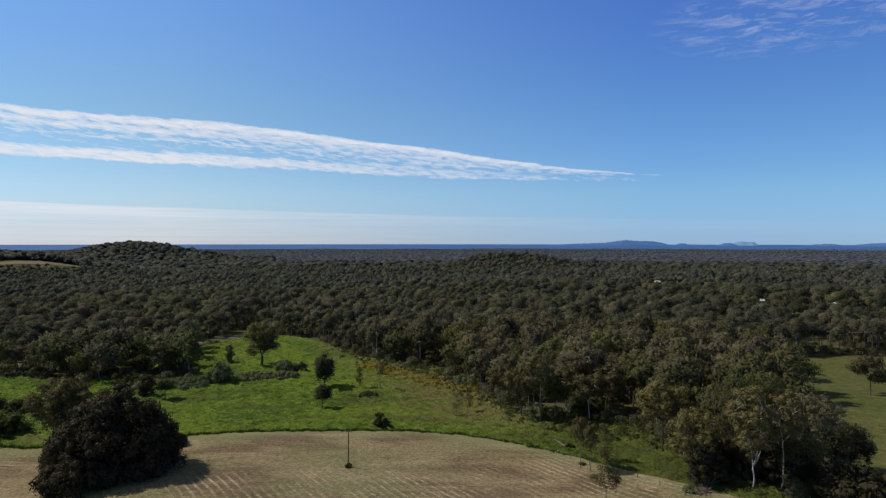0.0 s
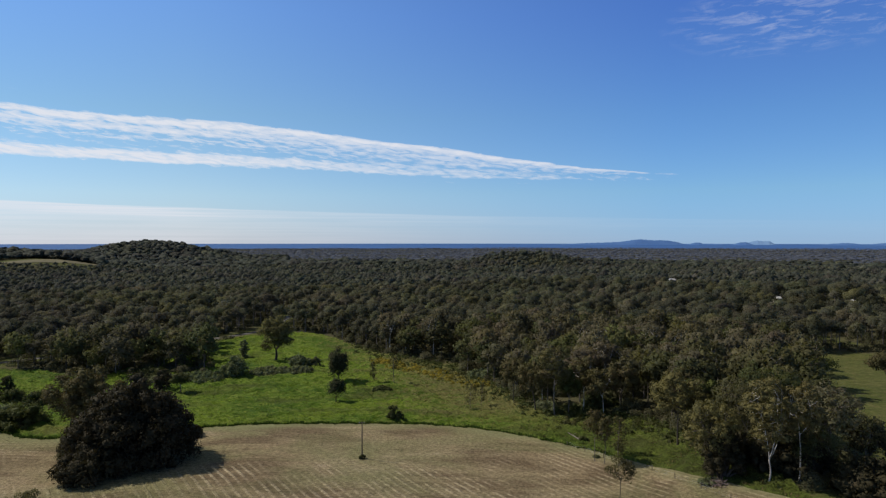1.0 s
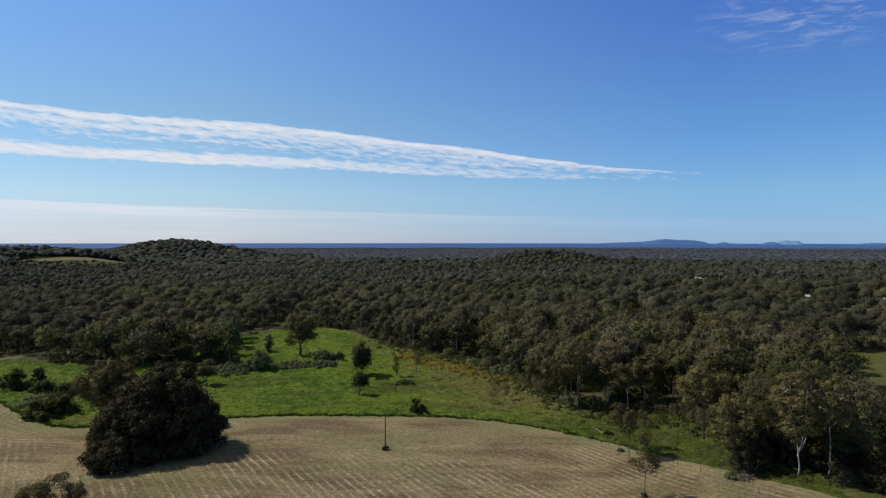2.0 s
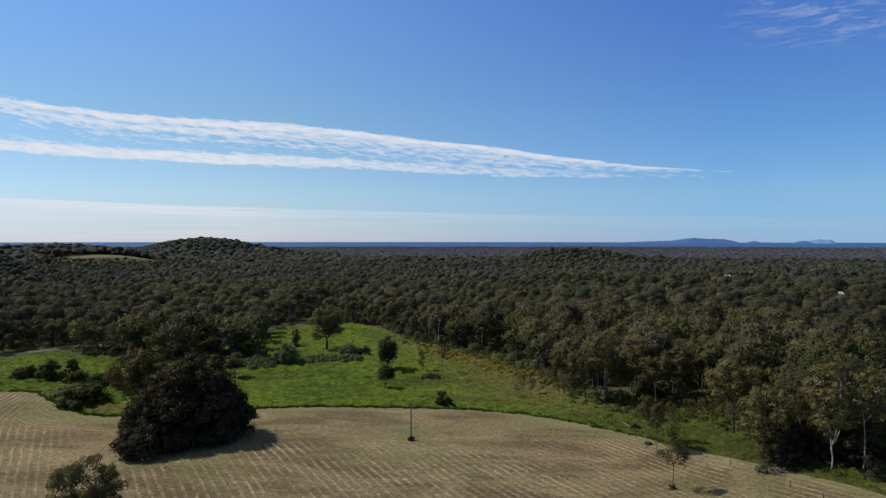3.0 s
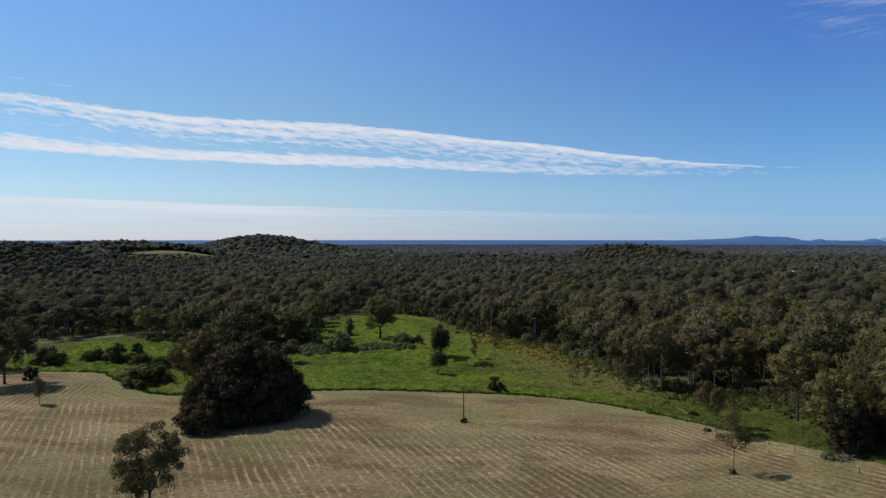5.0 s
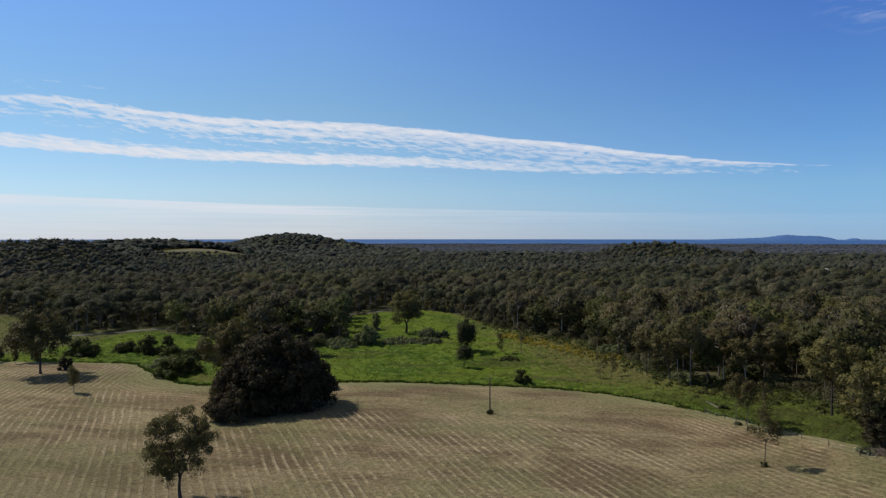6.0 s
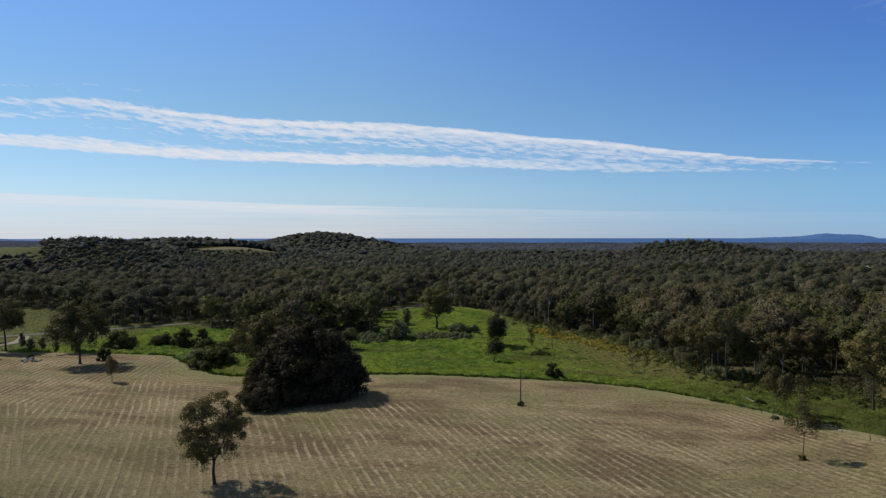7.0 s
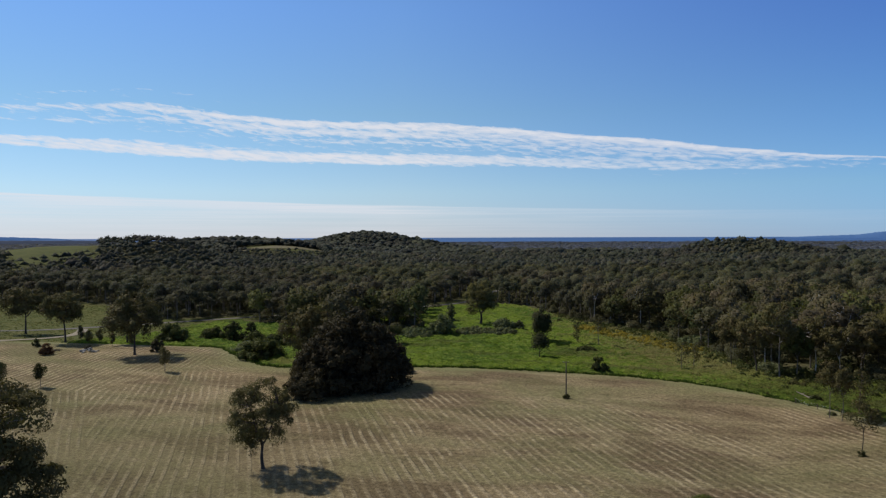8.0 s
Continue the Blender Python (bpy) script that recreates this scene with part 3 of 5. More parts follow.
def halves(q):
    return np.concatenate([q[:, [0, 1, 2]], q[:, [0, 2, 3]]])


def leafy(name, v, f, mat):
    """Foliage whose sprays are shaded as the rounded clumps that they make up; uses the sprays made since the last call."""
    lean = np.concatenate(LEAN)
    LEAN.clear()
    lean /= np.linalg.norm(lean, axis=1)[:, None] + 1e-9
    me = mesh_from(name, v, f, mat, True)
    me.normals_split_custom_set_from_vertices(lean)
    return me


def smooth(a, b, v):
    t = np.clip((v - a) / (b - a), 0, 1)
    return t * t * (3 - 2 * t)


# ---- the lie of the land ----
EYE_X, EYE_Y = 0.0, -25.0


def polar(bearing, dist):
    return EYE_X + dist * math.sin(radians(bearing)), EYE_Y + dist * math.cos(radians(bearing))


# (bearing, distance, height, half width)
HILLS = [(-25.4, 1700, 48.8, 115), (-28.5, 1640, -10.7, 130), (-33, 1520, 17.5, 130), (-37.5, 1480, 12.8, 130), (-38.5, 1330, 16, 75), (-42.2, 905, 15, 44), (-40.2, 925, 9, 36), (-48.4, 860, 29.0, 85), (4.4, 1105, 15.0, 52), (7.8, 1115, 10.0, 50), (1.6, 1090, 10.2, 60), (-32.6, 1190, 22.5, 75), (-12, 1300, 4, 260), (20, 900, 4, 200), (23.9, 515, 6, 30), (28.9, 503, 6, 30), (16.3, 700, 7, 34)]
HILLS = [(*polar(b, d), h, s) for b, d, h, s in HILLS]


def ground(x, y):
    x, y = np.asarray(x, float), np.asarray(y, float)
    r = np.hypot(x - EYE_X, y - EYE_Y)
    z = -2.8 * smooth(150, 205, y) * (1 - smooth(-5, 25, x)) + 3.6 * smooth(28, 66, x) * (1 - smooth(150, 230, y)) * smooth(20, 70, y)
    z = z + 1.0 * np.exp(-((x + 45) / 30) ** 2 - ((y - 112) / 22) ** 2)
    z = z + smooth(300, 700, r) * (1.6 * np.sin(x * 0.011 + 1) * np.cos(y * 0.009) + 1.2 * np.sin(y * 0.021 + x * 0.013))
    for hx, hy, h, s in HILLS:
        z = z + h * np.exp(-((x - hx) ** 2 + (y - hy) ** 2) / (2 * s * s))
    z = z - 4.0 * smooth(1800, 3000, r) + 7.6 * smooth(3300, 3940, r)
    return z + 30.0 * smooth(3950, 5600, r)


EDGE_X = (-420, -300, -250, -200, -165, -150, -143, -138, -129, -120, -113, -104, -95, -84, -72, -57, -44, -28, -13, 2, 13, 22, 28, 34, 40, 46, 52, 57, 75, 100, 160)
EDGE_Y = (120, 138, 150, 160, 168, 171, 167, 161, 154, 147, 143, 142, 146, 151, 154, 159, 160, 161, 161, 157, 151, 144, 140, 133, 125, 118, 109, 103, 76, 45, -10)


def field_edge(x):
    x = np.asarray(x, float)
    return sum(np.interp(x + d, EDGE_X, EDGE_Y) for d in (-3, 0, 3)) / 3


TOP_X = (-206, -171, -152, -140, -135, -128, -122, -112, -100, -88, -70, -53, -42, -31, -20, -8, 5, 12, 17, 24, 31, 38, 46, 52, 60, 70)
TOP_Y = (250, 243, 232, 226, 300, 328, 344, 354, 362, 358, 336, 306, 290, 280, 268, 254, 226, 206, 187, 176, 171, 168, 158, 144, 114, 90)


def woods_edge(x):
    return np.interp(np.asarray(x, float), TOP_X, TOP_Y)


ROAD = ((-420, 40), (-330, 110), (-286, 160), (-262, 189), (-250, 203), (-238, 217), (-222, 236), (-209, 252), (-180, 288), (-152, 318), (-138, 335), (-127, 353), (-121, 366), (-120, 390), (-122, 420), (-124, 480))
TRACK = ((-275, 120), (-238, 148), (-224, 160), (-222, 172), (-231, 190), (-243, 203))


def near_line(x, y, line, width):
    best = np.full(np.shape(x), 1e9)
    for (ax, ay), (bx, by) in zip(line, line[1:]):
        dx, dy = bx - ax, by - ay
        t = np.clip(((x - ax) * dx + (y - ay) * dy) / (dx * dx + dy * dy), 0, 1)
        best = np.minimum(best, np.hypot(x - ax - t * dx, y - ay - t * dy))
    return best < width


# open patches in the woodland: x, y, half width, half depth
GLADES = [(175, 250, 46, 36), (128, 205, 22, 26), (112, 170, 14, 22), (108, 140, 18, 26), (96, 122, 14, 26), (118, 160, 22, 24), (140, 180, 20, 26), (150, 225, 26, 30), (-300, 235, 62, 34), (-250, 215, 40, 26), (-340, 250, 60, 40),
          (72, 338, 9, 24), (78, 366, 13, 14), (180, 322, 8, 26), (208, 436, 6, 20), (242, 405, 6, 19), (195, 628, 7, 30), (-20, 320, 5, 9), (34, 178, 10, 7), (290, 560, 14, 10), (-8, 262, 8, 5), (76, 86, 18, 21)]


def wooded(x, y):
    """True where trees may stand."""
    ok = y > field_edge(x) + 6
    ok &= ~((y < woods_edge(x) + 3) & (x > -206) & (x < 62))
    ok |= (x > -150) & (x < -0.368 * (y + 25) - 4) & (y > 236) & (y < 335)
    ok &= ~near_line(x, y, ROAD, 8.5)
    ok &= ~((x < -203) & (x > -270) & (y < np.interp(x, [p[0] for p in ROAD], [p[1] for p in ROAD])))
    ok &= ~((x < -150) & (y < 205 - (x + 150) * 0.28) & (y < 262))
    for gx, gy, a, c in GLADES:
        ok &= ((x - gx) / a) ** 2 + ((y - gy) / c) ** 2 > 1
    hx, hy = polar(-48.5, 818)
    u, w = (x - hx) * math.cos(radians(48.5)) + (y - hy) * math.sin(radians(48.5)), (y - hy) * math.cos(radians(48.5)) - (x - hx) * math.sin(radians(48.5))
    ok &= ((u / 45) ** 2 + ((w + 10) / 94) ** 2 > 1) | (w < -52 + 0.75 * u + 6 * np.sin(u * 0.31))
    ok &= ~((u < 42) & (w > -5) & (w < 700))
    hx, hy = polar(-32.4, 1165)
    ok &= ((x - hx) / 92) ** 2 + ((y - hy - 0.12 * (x - hx)) / 40) ** 2 > 1 + 0.35 * np.sin(x * 0.09) * np.sin(y * 0.13)
    return ok


def scatter(rng, r0, r1, gap, b0=-53.5, b1=34.8):
    """Places with an uneven spacing of about gap, between two distances from the middle of the view."""
    lim = r1 * 1.02
    gx, gy = np.meshgrid(np.arange(-lim, lim, gap), np.arange(-60, lim, gap * 0.87))
    gx = gx + (np.arange(gx.shape[0]) % 2)[:, None] * gap / 2
    gx, gy = gx.ravel(), gy.ravel()
    gx = gx + rng.uniform(-0.42, 0.42, gx.shape) * gap
    gy = gy + rng.uniform(-0.42, 0.42, gy.shape) * gap
    r, b = np.hypot(gx - EYE_X, gy - EYE_Y), np.degrees(np.arctan2(gx - EYE_X, gy - EYE_Y))
    k = (r >= r0) & (r < r1) & (b > b0) & (b < b1)
    gx, gy = gx[k], gy[k]
    k = wooded(gx, gy)
    return gx[k], gy[k]


# ---- ground, sea and islands ----
def build_ground():
    rs, r = [0.0], 3.0
    while r < 4960:
        rs.append(r)
        r += max(3.4, 0.024 * r)
    rs = np.array(rs)
    a = np.linspace(0, 2 * np.pi, 241)[:-1]
    x, y = EYE_X + rs[:, None] * np.sin(a), EYE_Y + rs[:, None] * np.cos(a)
    v = np.stack([x, y, ground(x, y)], -1).reshape(-1, 3)
    n, k = len(rs), len(a)
    i, j = np.meshgrid(np.arange(n - 1), np.arange(k), indexing="ij")
    j2 = (j + 1) % k
    f = np.stack([i * k + j, (i + 1) * k + j, (i + 1) * k + j2, i * k + j2], -1).reshape(-1, 4)[:, ::-1]
    me = mesh_from("ground", v, f, M_GROUND, True)
    litter = wooded(v[:, 0], v[:, 1]).astype(np.float32)
    me.attributes.new("litter", "FLOAT", "POINT").data.foreach_set("value", litter)
    tagged(new("ground", me), "rolling dull green grassland running out to the coast", "ground", kind="structure")


def build_sheet(name, label, category, us, low, high, rows, mat, lift, wave=None):
    """A sheet on the ground between two curves over x."""
    x = np.asarray(us, float)
    lo, hi = low(x), high(x)
    t = np.linspace(0, 1, rows)
    X = np.repeat(x[:, None], rows, 1)
    Y = lo[:, None] + (hi - lo)[:, None] * t[None]
    Z = ground(X, Y) + lift
    if wave:
        Z = Z + wave(X, Y)
        Z[:, 0] = ground(X[:, 0], Y[:, 0]) - 0.05
        Z[:, 1] = Z[:, 1] * 0.4 + 0.6 * Z[:, 2]
    v = np.stack([X, Y, Z], -1).reshape(-1, 3)
    i, j = np.meshgrid(np.arange(len(x) - 1), np.arange(rows - 1), indexing="ij")
    f = np.stack([i * rows + j, (i + 1) * rows + j, (i + 1) * rows + j + 1, i * rows + j + 1], -1).reshape(-1, 4)
    ob = new(name, mesh_from(name, v, f, mat, True))
    return tagged(ob, label, category, kind="structure")


def lumps(X, Y):
    """Uneven height of long grass."""
    out = np.zeros(X.shape)
    for k, (fx, fy, am) in enumerate(((0.31, 0.53, .13), (0.83, 0.77, .17), (0.55, 1.21, .15), (1.43, 1.02, .15), (2.1, 1.7, .12))):
        out += am * np.sin(X * fx + 1.7 * k + 1.3 * np.sin(Y * fy * 0.6)) * np.cos(Y * fy + 0.9 * k + 1.1 * np.sin(X * fx * 0.7))
    rng = np.random.default_rng(4)
    return 0.45 + 1.7 * out + rng.uniform(-0.2, 0.2, X.shape)


def ribbon(name, label, line, width, mat, lift):
    pts = []
    for (ax, ay), (bx, by) in zip(line, line[1:]):
        k = max(2, int(math.hypot(bx - ax, by - ay) / 4))
        pts += [(ax + (bx - ax) * t / k, ay + (by - ay) * t / k) for t in range(k)]
    p = np.array(pts + [line[-1]], float)
    for _ in range(4):
        p[1:-1] = (p[:-2] + 2 * p[1:-1] + p[2:]) / 4
    d = np.gradient(p, axis=0)
    d /= np.linalg.norm(d, axis=1)[:, None]
    nrm = np.stack([-d[:, 1], d[:, 0]], 1)
    rows = [p + nrm * width * s for s in (0.5, 0.17, -0.17, -0.5)]
    v = np.stack([np.column_stack([q, ground(q[:, 0], q[:, 1]) + lift + (0.06 if 0 < k < 3 else 0)]) for k, q in enumerate(rows)], 1).reshape(-1, 3)
    i, j = np.meshgrid(np.arange(len(p) - 1), np.arange(3), indexing="ij")
    f = np.stack([i * 4 + j, i * 4 + j + 1, (i + 1) * 4 + j + 1, (i + 1) * 4 + j], -1).reshape(-1, 4)
    tagged(new(name, mesh_from(name, v, f, mat)), label, name.split("_")[-1], kind="structure")


def build_sea():
    a = np.radians(np.linspace(-75, 60, 160))
    rs = np.linspace(3950, 4960, 14)
    x, y = EYE_X + rs[:, None] * np.sin(a), EYE_Y + rs[:, None] * np.cos(a)
    z = np.repeat((3.5 + 22.5 * (rs - 3950) / 1000)[:, None], len(a), 1)
    v = np.stack([x, y, z], -1).reshape(-1, 3)
    n, k = x.shape
    i, j = np.meshgrid(np.arange(n - 1), np.arange(k - 1), indexing="ij")
    f = np.stack([i * k + j, i * k + j + 1, (i + 1) * k + j + 1, (i + 1) * k + j], -1).reshape(-1, 4)[:, ::-1]
    tagged(new("water", mesh_from("water", v, f, M_SEA, True)), "deep blue sea along the horizon", "sea", kind="structure")


def island(label, mat, dist, profile, rng):
    """A long low island: profile rows are (bearing, height of the crest over the water line)."""
    b = np.array([q[0] for q in profile], float)
    h = np.array([q[1] for q in profile], float)
    bb = np.linspace(b[0], b[-1], 90)
    hh = np.interp(bb, b, h)
    hh = np.convolve(np.pad(hh, 2, "edge"), np.ones(5) / 5, "valid") + rng.uniform(-0.5, 0.5, 90) * (hh > 2)
    rows = []
    for k, (off, fac) in enumerate(((-70, 0.0), (-45, 0.45), (-20, 0.85), (0, 1.0), (25, 0.7), (60, 0.0))):
        d = dist + off
        base = 3.5 + 22.5 * (d - 3950) / 1000 - 1.5
        rows.append(np.stack([EYE_X + d * np.sin(np.radians(bb)), EYE_Y + d * np.cos(np.radians(bb)), base + fac * (hh + 1.5) * (1 + rng.uniform(-.06, .06, 90))], 1))
    v = np.stack(rows, 1).reshape(-1, 3)
    i, j = np.meshgrid(np.arange(89), np.arange(5), indexing="ij")
    f = np.stack([i * 6 + j, (i + 1) * 6 + j, (i + 1) * 6 + j + 1, i * 6 + j + 1], -1).reshape(-1, 4)
    tagged(new("island", mesh_from("island", v, f, mat, True)), label, "island", "islands on the horizon")


build_ground()
build_sea()
field = build_sheet("mown_field", "mown hay paddock with pale rows of cut grass", "field", np.arange(-420, 161, 2.5),
                    lambda x: np.full_like(x, -110.0), lambda x: field_edge(x) + 0.35 * np.sin(x * 0.9) + 0.3 * np.sin(x * 2.3), 110, M_FIELD, 0.07)
co = np.empty(len(field.data.vertices) * 3)
field.data.vertices.foreach_get("co", co)
co = co.reshape(-1, 3)
slope = (field_edge(co[:, 0] + 6) - field_edge(co[:, 0] - 6)) / 12
field.data.attributes.new("margin", "FLOAT", "POINT").data.foreach_set("value", ((field_edge(co[:, 0]) - co[:, 1]) / np.sqrt(1 + slope ** 2)).astype(np.float32))
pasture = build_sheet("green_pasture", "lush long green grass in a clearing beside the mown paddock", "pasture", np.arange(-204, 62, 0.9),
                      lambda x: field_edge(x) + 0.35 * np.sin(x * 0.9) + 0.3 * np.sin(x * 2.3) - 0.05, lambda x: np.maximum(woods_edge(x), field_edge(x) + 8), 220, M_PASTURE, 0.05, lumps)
def disc(name, label, bearing, dist, radius, mat, deep=1.0):
    """An uneven round paddock on a far slope."""
    cx, cy = polar(bearing, dist)
    a = np.linspace(0, 2 * np.pi, 73)[:-1]
    edge = radius * (1 + 0.08 * np.sin(3 * a + 1) + 0.06 * np.sin(7 * a))
    rs = np.linspace(0.02, 1, 16)[:, None] * edge
    u, w, t = rs * np.sin(a), rs * np.cos(a) * deep, radians(bearing)
    x, y = cx + u * math.cos(t) + w * math.sin(t), cy - u * math.sin(t) + w * math.cos(t)
    v = np.stack([x, y, ground(x, y) + 0.25], -1).reshape(-1, 3)
    i, j = np.meshgrid(np.arange(15), np.arange(72), indexing="ij")
    j2 = (j + 1) % 72
    f = np.stack([i * 72 + j, i * 72 + j2, (i + 1) * 72 + j2, (i + 1) * 72 + j], -1).reshape(-1, 4)
    tagged(new(name, mesh_from(name, v, f, mat, True)), label, "paddock", kind="structure")


M_HILL_GRASS = plain_material("pale_green_hill_grass", (0.085, 0.098, 0.036), (0.130, 0.135, 0.052), 0.09, 0.95, 0.05)
M_DRY_GRASS = plain_material("dry_tan_grass", (0.145, 0.132, 0.080), (0.215, 0.190, 0.118), 0.06, 0.95, 0.05)
disc("hill_paddock", "smooth pale green cleared hillside", -48.6, 818, 37, M_HILL_GRASS, 2.0)
disc("dry_paddock", "dry tan cleared paddock on a far slope", -32.4, 1170, 88, M_DRY_GRASS, 0.19)
ribbon("sealed_road", "narrow grey sealed road behind the paddock trees", ROAD, 4.8, M_ROAD, 0.10)
ribbon("gravel_track", "pale gravel track joining the road", TRACK, 4.0, M_TRACK, 0.16)
rng = np.random.default_rng(11)
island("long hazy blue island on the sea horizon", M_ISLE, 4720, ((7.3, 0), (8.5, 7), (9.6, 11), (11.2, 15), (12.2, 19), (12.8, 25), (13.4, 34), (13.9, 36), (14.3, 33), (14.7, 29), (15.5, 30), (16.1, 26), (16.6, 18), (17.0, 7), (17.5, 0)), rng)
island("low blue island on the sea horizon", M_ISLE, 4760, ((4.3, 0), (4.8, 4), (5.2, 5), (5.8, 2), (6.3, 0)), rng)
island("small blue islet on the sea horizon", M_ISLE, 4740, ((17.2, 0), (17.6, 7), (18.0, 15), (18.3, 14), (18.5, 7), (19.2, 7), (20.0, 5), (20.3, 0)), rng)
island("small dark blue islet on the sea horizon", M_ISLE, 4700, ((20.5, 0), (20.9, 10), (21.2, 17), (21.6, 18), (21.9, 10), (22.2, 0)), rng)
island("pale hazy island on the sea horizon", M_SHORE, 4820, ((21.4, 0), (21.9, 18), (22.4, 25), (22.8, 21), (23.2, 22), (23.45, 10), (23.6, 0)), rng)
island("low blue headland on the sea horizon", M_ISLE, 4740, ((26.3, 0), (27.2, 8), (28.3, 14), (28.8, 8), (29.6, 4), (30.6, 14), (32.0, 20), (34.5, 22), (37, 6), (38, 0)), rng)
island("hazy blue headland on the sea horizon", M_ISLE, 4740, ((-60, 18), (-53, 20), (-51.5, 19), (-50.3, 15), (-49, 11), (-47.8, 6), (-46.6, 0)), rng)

# slate tint of the flat stands for haze, put into the colour
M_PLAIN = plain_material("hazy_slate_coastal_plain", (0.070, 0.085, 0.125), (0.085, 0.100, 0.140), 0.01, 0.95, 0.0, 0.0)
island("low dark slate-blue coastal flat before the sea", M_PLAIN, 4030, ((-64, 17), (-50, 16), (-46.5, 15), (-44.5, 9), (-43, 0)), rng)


# ---- trees and shrubs ----
def gum(seed, h, w, puffs, count, leaf, leaves, bark, clear=0.38, thick=0.022, lean=0.0, forks=2, flat=0.8, label="", name="gum_tree", droop=0.35, puff=0.2, core=True, fork=None, merge=0.3):
    """A eucalypt: bare tapered trunk that forks into rising limbs, each carrying open clumps of leaf sprays. Returns the Empty at its base."""
    rng = np.random.default_rng(seed)
    root = tagged(new(name), label, "tree")
    wood = []
    tall = h * ((clear if fork is None else fork) + 0.1)
    bend = rng.uniform(-1, 1, 2) * 0.02 * h
    zs = np.linspace(0, 1, 7)
    trunk = np.stack([lean * h * zs ** 1.4 + bend[0] * np.sin(zs * 3), bend[1] * np.sin(zs * 2.4), zs * tall], 1)
    rad = thick * h * (1 - 0.45 * zs)
    rad[0] *= 1.5
    trunk[0, 2] = -0.3
    wood.append(tube(trunk, rad, 8))
    top = trunk[-1]
    cz, rz, rx = h * (1 + clear) / 2, h * (1 - clear) / 2, w / 2
    pr = puff * w
    # clumps gather on a few boughs, with gaps between them
    boughs = []
    while len(boughs) < max(6, puffs // 4):
        d = rng.normal(size=3)
        d /= np.linalg.norm(d)
        d *= rng.uniform(0.55, 0.95)
        if d[2] < -0.4 and math.hypot(d[0], d[1]) < 0.5:
            continue
        if all(np.linalg.norm(d - o) > 0.42 for o in boughs) or rng.random() < 0.02:
            boughs.append(d)
    c = []
    while len(c) < puffs:
        d = boughs[len(c) % len(boughs)] + rng.normal(scale=(0.24, 0.24, 0.18))
        r = np.linalg.norm(d)
        d = d / r * min(r, 0.98)
        q = np.array([lean * h + d[0] * (rx - pr * 0.7), d[1] * (rx - pr * 0.7), cz + d[2] * (rz - pr * 0.5)])
        if all(np.linalg.norm(q - o) > pr * 0.6 for o in c) or rng.random() < 0.1:
            c.append(q)
    c = np.array(c)
    mains = []
    for k in range(forks):
        a = 2 * math.pi * (k + rng.uniform(0, 0.6)) / max(1, forks)
        tip = np.array([top[0] + math.cos(a) * rx * 0.45, top[1] + math.sin(a) * rx * 0.45, cz + rz * rng.uniform(0.1, 0.4)])
        s = np.linspace(0, 1, 6)[:, None]
        start = trunk[-2] if k % 2 else top
        line = start + (tip - start) * s + np.sin(s * math.pi) * rng.normal(scale=0.03 * h, size=3) - np.array([0, 0, 1]) * np.sin(s * math.pi) * 0.04 * h
        mains.append(line)
        wood.append(tube(line, thick * h * np.linspace(0.55, 0.16, 6), 6))
    nodes = np.concatenate(mains + [trunk[3:]])
    for q in c:
        below = nodes[nodes[:, 2] < q[2] + 0.05 * h]
        near = below[np.argmin(np.linalg.norm((below - q) * (1, 1, 0.7), axis=1))] if len(below) else top
        s = np.linspace(0, 1, 5)[:, None]
        line = near + (q - near) * s + np.sin(s * math.pi) * rng.normal(scale=0.02 * h, size=3)
        wood.append(tube(line[::2], thick * h * np.linspace(0.26, 0.06, 3), 4))
    v, f = join(wood)
    part("trunk", mesh_from("trunk", v, f, bark, True), root)
    r3 = pr * rng.uniform(0.75, 1.3, (len(c), 1)) * np.array([1, 1, flat]) * rng.uniform(0.62, 1.38, (len(c), 3))
    v, f = sprays(rng, c, r3, count, leaf, 0.2, 0.55, droop)
    heart = np.array([lean * h, 0, cz - 0.6 * rz])
    round_off(v, heart, merge)
    if core:
        v2, f2 = domes(rng, c, r3 * 0.44, (50, 100), 5, 0.35)
        round_off(v2, heart, merge)
        v, f = join([(v, halves(f)), (v2, f2)])
    part("crown", leafy("crown", v, f, leaves), root)
    return root


